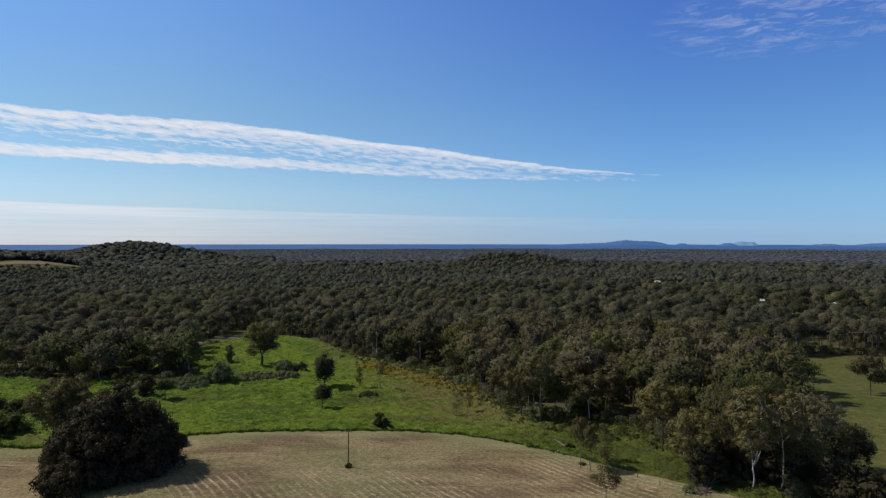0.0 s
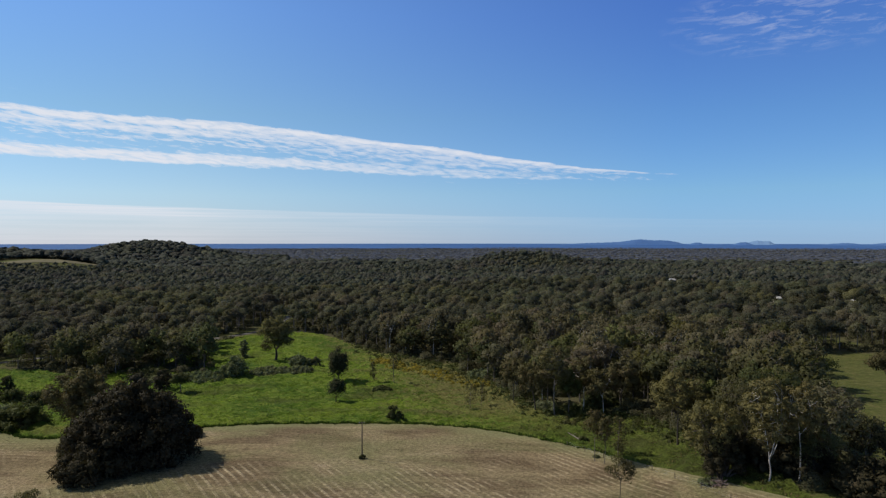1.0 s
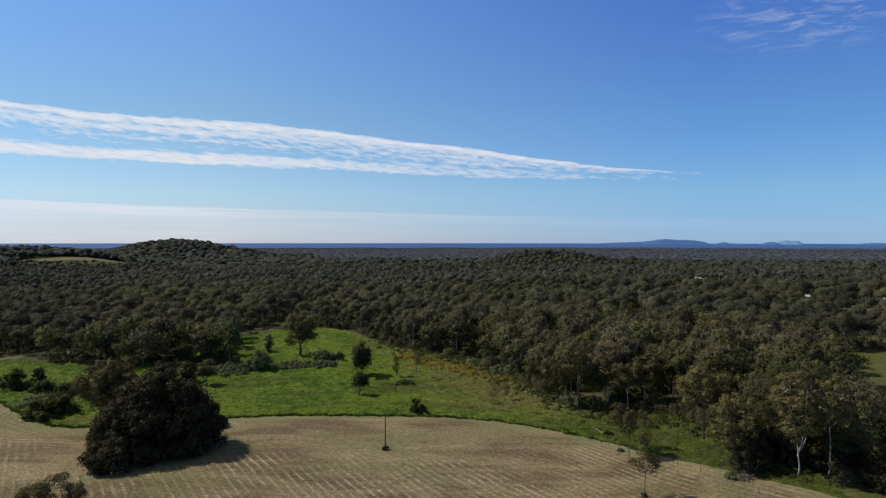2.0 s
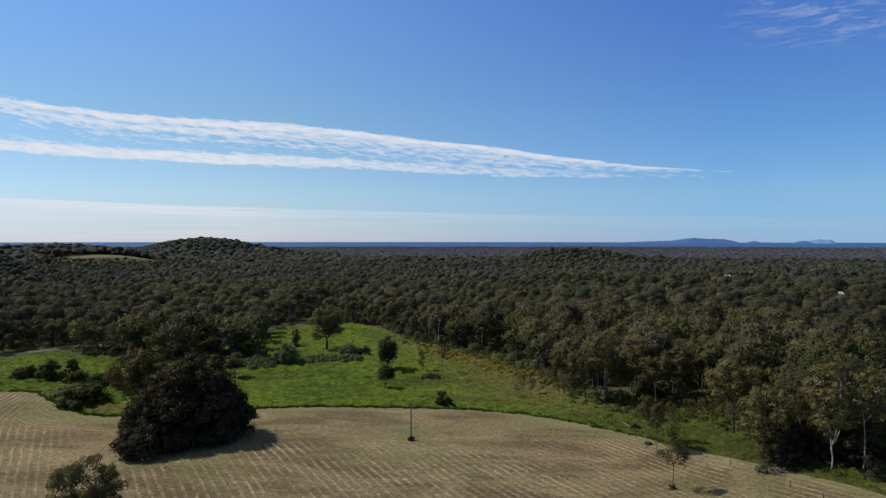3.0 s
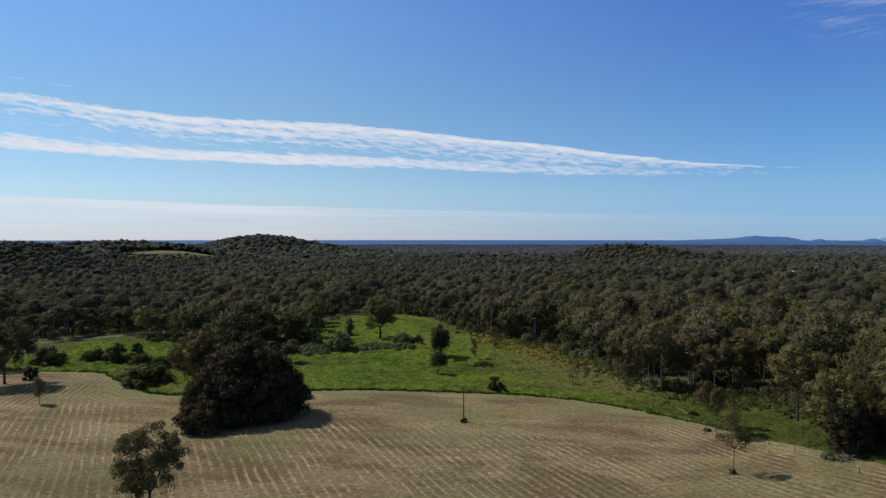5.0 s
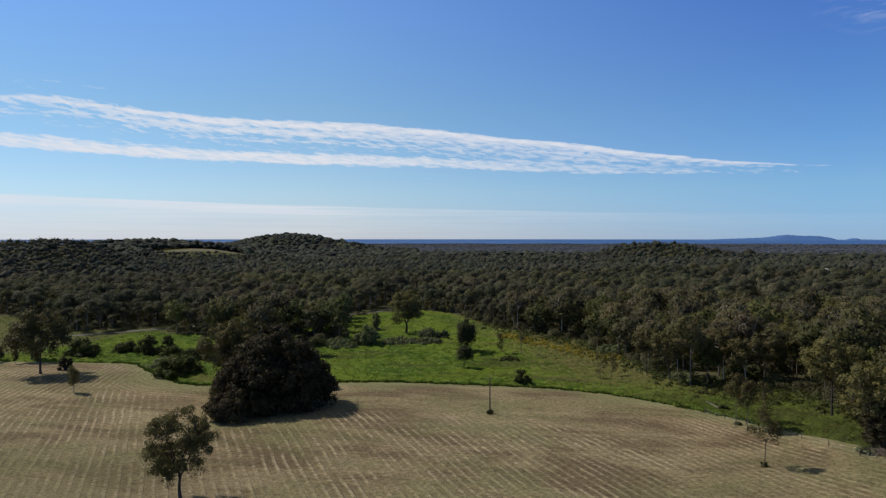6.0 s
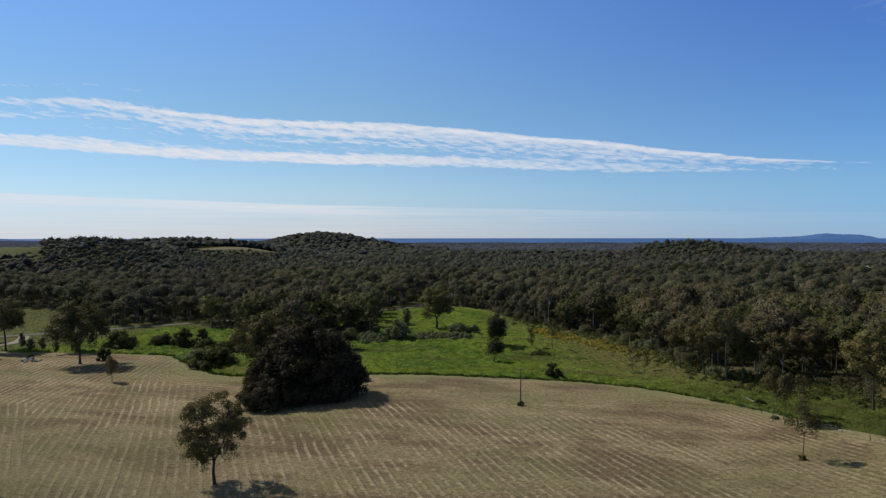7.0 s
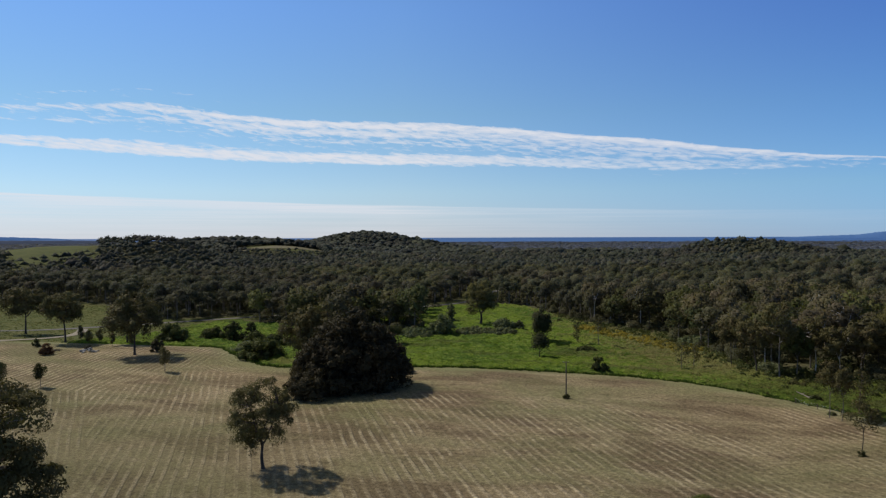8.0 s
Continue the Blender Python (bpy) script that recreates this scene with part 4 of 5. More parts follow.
def bush(seed, h, w, puffs, count, leaf, leaves, label="", name="shrub", spiky=0.0, low=0.12, clump=0.14, cone=0.0, core=0.52, loose=0.5, lobes=0.0):
    """A leafy thicket down to the ground: short stems and overlapping leaf clumps with an uneven outline."""
    rng = np.random.default_rng(seed)
    root = tagged(new(name), label, "shrub")
    a, d = rng.uniform(0, 2 * np.pi, puffs), rng.random(puffs) ** 0.55
    pr = clump * w * rng.uniform(0.7, 1.3, puffs)
    hh = ((1 - cone) * np.sqrt(np.clip(1 - (d * 0.9) ** 2, 0.05, 1)) + cone * (1 - 0.86 * d ** 1.2)) * h
    hh = hh * (1 + lobes * (np.sin(3 * a + seed) + 0.7 * np.sin(5 * a + 2 * seed) + 0.6 * np.sin(8 * a)) / 2)
    z = np.clip(hh * rng.uniform(low, 1.0, puffs) ** 0.7 - pr * 0.5, pr * 0.5, None)
    c = np.stack([np.cos(a) * d * (w / 2 - pr * 0.5), np.sin(a) * d * (w / 2 - pr * 0.5), z], 1)
    r3 = pr[:, None] * np.array([1, 1, 0.8]) * rng.uniform(0.75, 1.3, (puffs, 3))
    stems = [tube(np.array([[q[0] * 0.12, q[1] * 0.12, -0.2], [q[0] * 0.5, q[1] * 0.5, q[2] * 0.55], q]), np.array([0.035, 0.022, 0.008]) * h, 5) for q in c[:14]]
    v, f = join(stems)
    part("stem", mesh_from("stem", v, f, M_BARK_DARK, True), root)
    v, f = sprays(rng, c, r3, count, leaf, 0.3, 0.6, spiky, loose)
    v2, f2 = domes(rng, c, r3 * core, (50, 95, 130), 6, 0.35)
    v, f = join([(v, halves(f)), (v2, f2)])
    v[:, 2] = np.maximum(v[:, 2], 0.02)
    part("foliage", leafy("foliage", v, f, leaves), root)
    return root


def column_tree(seed, h, w, count, leaf, leaves, bark, clear=0.15, label="", name="sapling"):
    """A narrow young tree: one straight stem with short side twigs and an upright feathery crown."""
    rng = np.random.default_rng(seed)
    root = tagged(new(name), label, "tree")
    zs = np.linspace(0, 1, 6)
    stem = np.stack([0.02 * h * np.sin(zs * 4 + seed), 0.02 * h * np.cos(zs * 3), zs * h * 0.95], 1)
    stem[0, 2] = -0.2
    wood = [tube(stem, h * np.linspace(0.014, 0.003, 6), 6)]
    n = 16
    z = np.linspace(clear, 0.95, n) * h + rng.uniform(-.03, .03, n) * h
    prof = np.sin(np.clip((z / h - clear) / (1.02 - clear), 0.06, 1) ** 0.75 * math.pi) ** 0.4
    a = rng.uniform(0, 2 * np.pi, n)
    off = prof * w * 0.27
    c = np.stack([np.cos(a) * off, np.sin(a) * off, z], 1)
    for q in c:
        k = np.array([np.interp(q[2] - 0.06 * h, stem[:, 2], stem[:, 0]), np.interp(q[2] - 0.06 * h, stem[:, 2], stem[:, 1]), max(0.1, q[2] - 0.06 * h)])
        wood.append(tube(np.array([k, (k + q) / 2, q]), h * np.array([0.005, 0.004, 0.002]), 4))
    v, f = join(wood)
    part("trunk", mesh_from("trunk", v, f, bark, True), root)
    r3 = np.maximum(prof * w * 0.32, 0.12 * w)[:, None] * np.array([1, 1, 1.15])
    v, f = sprays(rng, c, r3, count, leaf, 0.1, 0.4, 0.5)
    part("crown", leafy("crown", v, f, leaves), root)
    return root


def stand(ob, x, y, turn=0.0, sink=0.1):
    """Put a thing on the ground."""
    ob.matrix_basis = pose(x, y, float(ground(x, y)) - sink + base_lift(x, y), 0, 0, turn) @ Matrix.Diagonal((*ob.scale, 1))
    return ob


def base_lift(x, y):
    return 0.07 if y < float(field_edge(x)) else 0.0


# the trees standing in the mown paddock
stand(gum(3, 14.9, 12.2, 110, 200, 0.14, M_GUM_NEAR, M_BARK_DARK, 0.17, 0.020, 0.0, 4, 0.8, "lone olive-leaved gum tree standing in the mown paddock", puff=0.08, core=False), -62.6, 68.1, 35)
stand(gum(5, 29.4, 14.5, 96, 600, 0.125, M_GUM_NEAR, M_BARK, 0.40, 0.016, 0.0, 4, 0.6, "tall spreading gum tree at the edge of the mown paddock", puff=0.084, core=False), -47.8, 8.0, 110)
stand(gum(8, 8.2, 4.4, 22, 300, 0.14, M_GUM_GREEN, M_BARK, 0.3, 0.022, 0.0, 2, 0.8, "small green gum tree in the mown paddock", puff=0.2), 2.6, 57.5, 10)
stand(bush(21, 18.4, 28.2, 430, 120, 0.30, M_FIG, "huge dark dense fig thicket rising from the mown paddock", "fig_thicket", 0.25, clump=0.07, cone=0.1, core=0.5, loose=0.8, lobes=0.12), -75.6, 125.8, 0)
stand(gum(9, 19.0, 15.0, 64, 150, 0.28, M_GUM, M_BARK_DARK, 0.2, 0.02, 0.0, 3, 0.85, "dull green gum tree crowding the dark fig thicket", puff=0.11), -93.5, 143.0, 60)
stand(gum(10, 16.5, 15.0, 60, 150, 0.28, M_GUM, M_BARK_DARK, 0.12, 0.018, 0.0, 3, 0.85, "grey-green gum tree behind the dark fig thicket", puff=0.11), -104.0, 150.0, 200)
stand(bush(23, 7.5, 15.0, 90, 130, 0.25, M_FIG, "low dark skirt of the fig thicket", "fig_shrub", 0.2, clump=0.1, core=0.5, loose=0.8), -78.5, 114.0, 0)
stand(bush(24, 3.2, 8.0, 44, 90, 0.22, M_FIG, "low dark bush trailing from the fig thicket", "fig_shrub", 0.2, clump=0.13), -71.0, 146.0, 0)
stand(bush(22, 7.5, 8.0, 50, 110, 0.2, M_GUM, "dry twiggy shrub beside the dark fig thicket", "shrub"), -89.5, 127.0, 0)

# tall trees on the far side of the paddock, by the road
stand(gum(12, 19.5, 19.5, 70, 140, 0.30, M_GUM, M_BARK_DARK, 0.22, 0.020, 0.0, 3, 0.85, "broad shady gum tree over its dark shadow on the paddock", puff=0.105), -161.6, 146.2, 20)
stand(gum(13, 18.6, 14.5, 70, 140, 0.30, M_GUM, M_BARK_DARK, 0.35, 0.019, -0.03, 2, 0.85, "tall gum tree with a bare forked trunk near the gravel track", puff=0.105), -206.2, 160.8, 80)
stand(gum(14, 20.0, 18.0, 70, 140, 0.30, M_GUM, M_BARK_DARK, 0.3, 0.019, 0.0, 3, 0.85, "dark broad gum tree beside the sealed road", puff=0.105), -246.8, 178.8, 150)
stand(gum(15, 17.5, 14.0, 70, 140, 0.30, M_GUM, M_BARK_DARK, 0.3, 0.024, 0.02, 2, 0.85, "dark gum tree beside the gravel track", puff=0.105), -262.0, 168.0, 220)
stand(gum(16, 14.0, 12.0, 50, 140, 0.30, M_GUM, M_BARK_DARK, 0.3, 0.024, 0.0, 2, 0.85, "dark gum tree behind the broad shady one", puff=0.105), -184.0, 166.5, 300)
stand(gum(17, 20.5, 16.8, 74, 150, 0.30, M_OLD, M_BARK_DARK, 0.15, 0.032, 0.0, 3, 0.75, "old spreading gum tree in the green pasture", puff=0.105), -84.8, 272.0, 45)

# pale-trunked trees along the fence
stand(gum(31, 21.5, 10.5, 84, 84, 0.22, M_GUM_GOLD, M_BARK_PALE, 0.30, 0.009, 0.0, 3, 0.8, "tall gum tree with forked white trunk and golden leaves", puff=0.10, fork=0.12), 57.6, 108.0, 0)
stand(gum(32, 20.0, 9.5, 62, 84, 0.22, M_GUM_GOLD, M_BARK_PALE, 0.45, 0.008, 0.01, 2, 0.8, "slender gum tree with white trunk and golden leaves", puff=0.10), 63.8, 108.6, 140)
stand(gum(33, 17.5, 12.0, 84, 84, 0.22, M_GUM_GOLD, M_BARK, 0.15, 0.014, 0.0, 3, 0.9, "golden-leaved gum tree with dense dark lower branches", puff=0.10), 49.5, 115.5, 70)
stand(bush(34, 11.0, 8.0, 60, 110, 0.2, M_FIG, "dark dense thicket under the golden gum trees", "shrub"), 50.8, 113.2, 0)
stand(gum(35, 17.5, 13.0, 78, 84, 0.22, M_GUM_GOLD, M_BARK_DARK, 0.35, 0.014, 0.0, 2, 0.85, "leaning gum tree at the fence with golden brown leaves", puff=0.10), 48.6, 135.0, 20)
stand(gum(36, 20.5, 10.0, 70, 84, 0.22, M_GUM, M_BARK, 0.45, 0.010, 0.0, 2, 0.85, "tall gum tree with thin grey trunk beside the pasture", puff=0.10), 24.2, 168.0, 20)
stand(gum(37, 16.0, 11.5, 54, 84, 0.22, M_GUM, M_BARK_DARK, 0.35, 0.014, -0.06, 3, 0.85, "sparse leaning gum tree with dark bare limbs", puff=0.10), 19.4, 174.0, 0)
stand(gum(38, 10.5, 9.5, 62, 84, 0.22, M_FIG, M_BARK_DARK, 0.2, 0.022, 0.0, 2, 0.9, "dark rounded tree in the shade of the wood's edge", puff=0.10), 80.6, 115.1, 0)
stand(gum(39, 13.5, 13.5, 50, 140, 0.30, M_GUM, M_BARK, 0.3, 0.018, 0.0, 3, 0.8, "spreading gum tree alone on the open grass slope", puff=0.105), 137.0, 203.0, 30)
stand(gum(40, 15.5, 19.0, 70, 140, 0.30, M_GUM_GREEN, M_BARK_DARK, 0.12, 0.022, 0.0, 3, 0.9, "broad round-headed dark green tree at the wood's edge", puff=0.105), 112.0, 206.0, 30)

for seed, x, y, h, w, mat, bark, lean in ((111, 33.6, 176.5, 16.5, 10.5, M_GUM, M_BARK_PALE, 0.02), (112, 43.2, 172.0, 15.5, 11.0, M_GUM, M_BARK_DARK, -0.04), (113, 38.0, 168.5, 14.0, 9.5, M_GUM, M_BARK_PALE, 0.03), (114, 14.0, 186.0, 15.5, 10.5, M_GUM, M_BARK_DARK, 0.0), (115, 28.5, 171.5, 13.5, 8.5, M_GUM_GREEN, M_BARK, 0.02), (116, 52.5, 152.0, 16.0, 11.0, M_GUM_GOLD, M_BARK, 0.0), (117, 55.5, 140.0, 15.0, 10.0, M_GUM_GREEN, M_BARK_DARK, 0.03)):
    tagged(stand(gum(seed, h, w, 36, 90, 0.27, mat, bark, 0.34, 0.011, lean, 2, 0.85, "gum tree with a slim bare trunk at the wood's edge", puff=0.13), x, y, seed * 53 % 360), group="slim gum trees at the wood's edge")

# young trees
stand(gum(98, 7.4, 7.4, 36, 110, 0.22, M_SHRUB, M_BARK, 0.36, 0.026, 0.0, 2, 0.75, "small grey-green tree with a flat crown in the pasture", puff=0.16), -99.5, 207.0)
stand(gum(51, 9.3, 5.8, 34, 62, 0.15, M_GUM, M_BARK_DARK, 0.38, 0.010, 0.03, 2, 0.8, "thin bare-stemmed young tree at the paddock fence", puff=0.12, core=False), 28.7, 105.3, 40)
stand(gum(52, 11.9, 5.4, 40, 70, 0.17, M_GUM, M_BARK, 0.36, 0.008, 0.0, 2, 0.9, "slender young gum tree at the paddock fence", puff=0.13, core=False), 28.6, 130.4, 10)
stand(gum(53, 11.4, 4.6, 34, 70, 0.17, M_GUM, M_BARK, 0.40, 0.008, 0.0, 2, 0.9, "slender young gum tree beside its twin", puff=0.14, core=False), 30.4, 128.6, 200)
stand(column_tree(54, 9.5, 4.2, 108, 0.17, M_GUM, M_BARK, 0.2, "leafy young gum tree by the fence"), 34.5, 132.5)
stand(gum(55, 13.4, 8.0, 60, 110, 0.24, M_DARK, M_BARK_DARK, 0.08, 0.018, 0.0, 2, 1.3, "tall dense dark oval tree in the green pasture", puff=0.17), -48.6, 228.0, 30)
stand(gum(57, 8.6, 6.2, 40, 90, 0.20, M_DARK, M_BARK_DARK, 0.16, 0.022, 0.0, 2, 1.0, "small dense dark rounded tree in the green pasture", puff=0.19), -42.9, 194.2, 100)
stand(column_tree(58, 8.1, 2.6, 61, 0.17, M_GUM, M_BARK, 0.3, "thin upright sapling in the green pasture"), -35.6, 227.0)
stand(column_tree(59, 11.2, 3.2, 46, 0.17, M_GUM, M_BARK, 0.55, "tall thin sapling with a sparse tuft of leaves"), -27.4, 224.3)
stand(column_tree(60, 8.4, 4.4, 46, 0.17, M_GUM, M_BARK, 0.35, "sparse brownish sapling in the long grass"), 0.6, 180.5)
stand(column_tree(61, 7.5, 3.5, 39, 0.17, M_GUM, M_BARK, 0.35, "thin leggy sapling in the long grass"), 4.0, 186.0)
stand(column_tree(62, 6.0, 3.0, 108, 0.17, M_SHRUB, M_BARK, 0.45, "small round-headed sapling in the mown paddock"), -149.3, 102.0)
stand(column_tree(63, 7.0, 3.6, 108, 0.17, M_GUM_GOLD, M_BARK, 0.4, "small yellowish round-headed sapling on the paddock"), -133.6, 127.2)
stand(column_tree(64, 6.2, 3.0, 108, 0.17, M_SHRUB, M_BARK, 0.4, "dark round-headed sapling in the mown paddock"), -162.0, 97.0)
stand(column_tree(65, 6.4, 3.2, 108, 0.17, M_SHRUB, M_BARK, 0.4, "dark round-headed sapling beside another"), -157.0, 97.5)
stand(bush(66, 3.8, 4.2, 34, 60, 0.2, M_RED, "low bronze-leaved bushy tree on the paddock", "small_tree"), -188.7, 137.8)
stand(bush(67, 2.8, 3.0, 22, 60, 0.18, M_SHRUB, "small round shrub near the gravel track"), -205.5, 148.6)
stand(bush(68, 4.4, 4.4, 34, 60, 0.2, M_FIG, "small dark rounded shrub under the shady tree"), -159.2, 153.4)
for seed, x, y, h, w in ((71, -201.5, 163.2, 6.2, 2.4), (72, -196.4, 161.6, 4.6, 2.8), (73, -182.9, 158.6, 4.6, 1.8), (74, -193.0, 163.0, 5.0, 2.6), (75, -180.1, 163.8, 4.4, 1.7), (76, -176.0, 160.0, 4.6, 1.8)):
    tagged(stand(column_tree(seed, h, w, 72, 0.17, M_GUM, M_BARK, 0.35, "thin young tree planted near the gravel track"), x, y), group="young trees near the track")

# shrubs, thickets and hedges
for seed, x, y, h, w, mat, label in (
        (81, -120.0, 153.5, 6.8, 15.0, M_SHRUB, "dark rounded thicket at the corner of the paddock"),
        (82, -176.5, 180.5, 7.6, 12.0, M_SHRUB, "dark dense thicket beside the road"),
        (83, -158.3, 191.5, 8.2, 9.5, M_SHRUB, "rounded green shrub beyond the paddock"),
        (84, -146.0, 188.0, 5.0, 9.0, M_SHRUB, "dark low thicket beyond the paddock"),
        (85, -157.3, 202.0, 7.4, 4.8, M_SHRUB, "upright green shrub in the grass"),
        (86, -171.1, 196.0, 5.4, 9.0, M_SHRUB, "spreading green shrub near the road"),
        (87, -133.0, 166.0, 3.2, 12.0, M_GREY, "low scrub at the paddock's edge"),
        (88, -135.0, 184.0, 5.5, 9.0, M_SHRUB, "dark shrub in the pasture corner"),
        (89, -20.4, 164.4, 5.1, 4.8, M_SHRUB, "rounded dark shrub at the edge of the mown paddock"),
        (90, -30.2, 213.5, 2.0, 7.4, M_SHRUB, "low flat dark shrub in the green pasture"),
        (91, -90.5, 235.5, 9.4, 12.0, M_GREY, "rounded dense thicket in the pasture"),
        (92, -70.0, 258.0, 5.4, 10.0, M_GREY, "clump of green shrubs in the pasture"),
        (93, -64.0, 258.5, 4.4, 4.2, M_GREY, "small shrub beside a larger clump"),
        (94, -101.0, 231.0, 3.2, 19.0, M_GREY, "low grey-green hedge across the pasture"),
        (95, -112.0, 226.0, 3.0, 16.0, M_GREY, "low grey-green hedge beside the wood"),
        (96, -79.0, 244.0, 3.0, 17.0, M_GREY, "low bushy hedge across the pasture"),
        (97, -68.0, 246.5, 2.8, 12.0, M_GREY, "low end of the bushy hedge"),
        (98, -122.0, 232.0, 4.0, 14.0, M_SHRUB, "dense scrub at the foot of the wood"),
        (99, -108.0, 212.0, 7.5, 7.0, M_FIG, "dark shrub at the pasture's edge"),
        (100, -100.6, 277.0, 9.4, 4.6, M_GREY, "tall shrub near the old pasture tree"),
        (101, -76.0, 272.0, 2.6, 7.0, M_GREY, "low shrub under the old pasture tree"),
        # the next two are added to darken the shade among the gum trees
        (103, 75.0, 103.0, 7.0, 16.0, M_FIG, "added dark bush filling the shade beneath the gum trees"),
        (104, 65.0, 115.0, 10.0, 17.0, M_FIG, "added dark thicket filling the shade behind the white trunks"),
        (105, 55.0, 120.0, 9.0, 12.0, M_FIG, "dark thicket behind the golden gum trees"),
        (106, -183.0, 148.5, 2.0, 2.4, M_FIG, "small dark bush against the rubble heap"),
        (107, 23.0, 177.0, 3.0, 8.0, M_GREY, "scrubby undergrowth at the wood's edge"),
        (108, 40.0, 182.0, 4.0, 12.0, M_SHRUB, "dark undergrowth at the wood's edge"),
        (109, 6.0, 236.0, 3.2, 14.0, M_GREY, "grey-green scrub along the wood's edge"),
        (123, 47.5, 111.5, 1.3, 4.0, M_GREY, "brown twiggy scrub at the foot of the golden gum trees"),
        (110, 29.4, 133.0, 0.8, 1.6, M_GREY, "low scrub around the young fence trees")):
    n = int(10 + w * 1.6)
    low = min(0.14, 0.42 * h / w)
    stand(bush(seed, h, w, int(n * (2.0 if low > 0.12 else 3.0)), 54 if low > 0.12 else 44, 0.28 if h > 3 else 0.22, mat, label, clump=low), x, y, seed * 37 % 360)

# ---- woodland: the front rows are trees of their own ----
rng = np.random.default_rng(77)
KINDS = []
for k, (mat, bark, w, clear, n) in enumerate(((M_EDGE, M_BARK, 11.5, .36, 20), (M_EDGE, M_BARK_DARK, 10.5, .38, 18), (M_EDGE_GREEN, M_BARK, 12.5, .28, 22), (M_EDGE, M_BARK_PALE, 9.5, .46, 16),
                                              (M_EDGE_GOLD, M_BARK, 10.5, .36, 18), (M_EDGE_GREEN, M_BARK_DARK, 11.0, .26, 20), (M_EDGE, M_BARK, 13.0, .24, 24), (M_EDGE, M_BARK_PALE, 10.0, .44, 18))):
    KINDS.append((gum(200 + k, 15.0, w, int(n * 2.1), 21, 0.41, mat, bark, clear, 0.013, 0.0, 2 + k % 2, 0.85, "woodland gum tree with a dull olive crown", puff=0.138, merge=0.5), w))
FINE = []
for k, (mat, bark, w, clear) in enumerate(((M_EDGE, M_BARK, 11.0, .30), (M_EDGE_GOLD, M_BARK, 10.5, .32), (M_EDGE_GREEN, M_BARK_DARK, 12.0, .22), (M_EDGE, M_BARK, 10.0, .38))):
    FINE.append(gum(240 + k, 15.0, w, 60, 44, 0.27, mat, bark, clear, 0.012, 0.0, 2 + k % 2, 0.82, "gum tree with a dull olive crown near the fence", puff=0.112, merge=0.45, core=False))
FINE_LABELS = ("olive gum tree standing close behind the fence", "golden olive gum tree close behind the fence", "leafy green gum tree close behind the fence", "grey-trunked gum tree close behind the fence")
LABELS = ("woodland gum tree with a dull olive crown", "brownish olive gum tree in the wood", "bright olive gum tree in the wood", "open-crowned gum tree with a pale trunk in the wood",
          "golden olive gum tree in the wood", "deep green gum tree in the wood", "broad low-branching gum tree in the wood", "tall gum tree with a pale trunk in the wood")
fx, fy = scatter(rng, 60, 420, 9.0, -56, 37)
d = np.hypot(fx - EYE_X, fy - EYE_Y)
front = np.argsort(d + rng.uniform(0, 25, len(d)))[:285]
is_front = np.zeros(len(d), bool)
is_front[front] = True
used = set()
for n in front:
    k = int(rng.integers(0, len(KINDS)))
    if d[n] > 120 and rng.random() < 0.4:
        k = int(rng.choice((0, 1, 6)))
    if fx[n] < -60 and rng.random() < 0.75:
        k = int(rng.choice((2, 5, 6)))
    if fx[n] > 30 and fy[n] < 190 and rng.random() < 0.5:
        k = 4
    s = rng.uniform(0.7, 1.28)
    x, y, turn = float(fx[n]), float(fy[n]), float(rng.uniform(0, 360))
    if d[n] < 185:
        k = 10 + int(rng.choice((0, 1, 1, 2, 3)))
    mother = FINE[k - 10] if k > 9 else KINDS[k][0]
    if k not in used:
        used.add(k)
        ob = mother
        ob.matrix_basis = pose(x, y, float(ground(x, y)) - 0.1, 0, 0, turn) @ Matrix.Diagonal((s, s, s, 1))
    else:
        ob = copy_thing(mother, Matrix())
        ob.matrix_basis = pose(x, y, float(ground(x, y)) - 0.1, 0, 0, turn) @ Matrix.Diagonal((s, s, s * rng.uniform(0.9, 1.12), 1))
    tagged(ob, FINE_LABELS[k - 10] if k > 9 else LABELS[k], "tree", "trees along the wood's edge")
for k, ob in [(k, q[0]) for k, q in enumerate(KINDS)] + [(10 + k, q) for k, q in enumerate(FINE)]:
    if k not in used:
        x, y = float(fx[front[k]]) + 4, float(fy[front[k]]) + 4
        stand(ob, x, y)
        tagged(ob, FINE_LABELS[k - 10] if k > 9 else LABELS[k], "tree", "trees along the wood's edge")


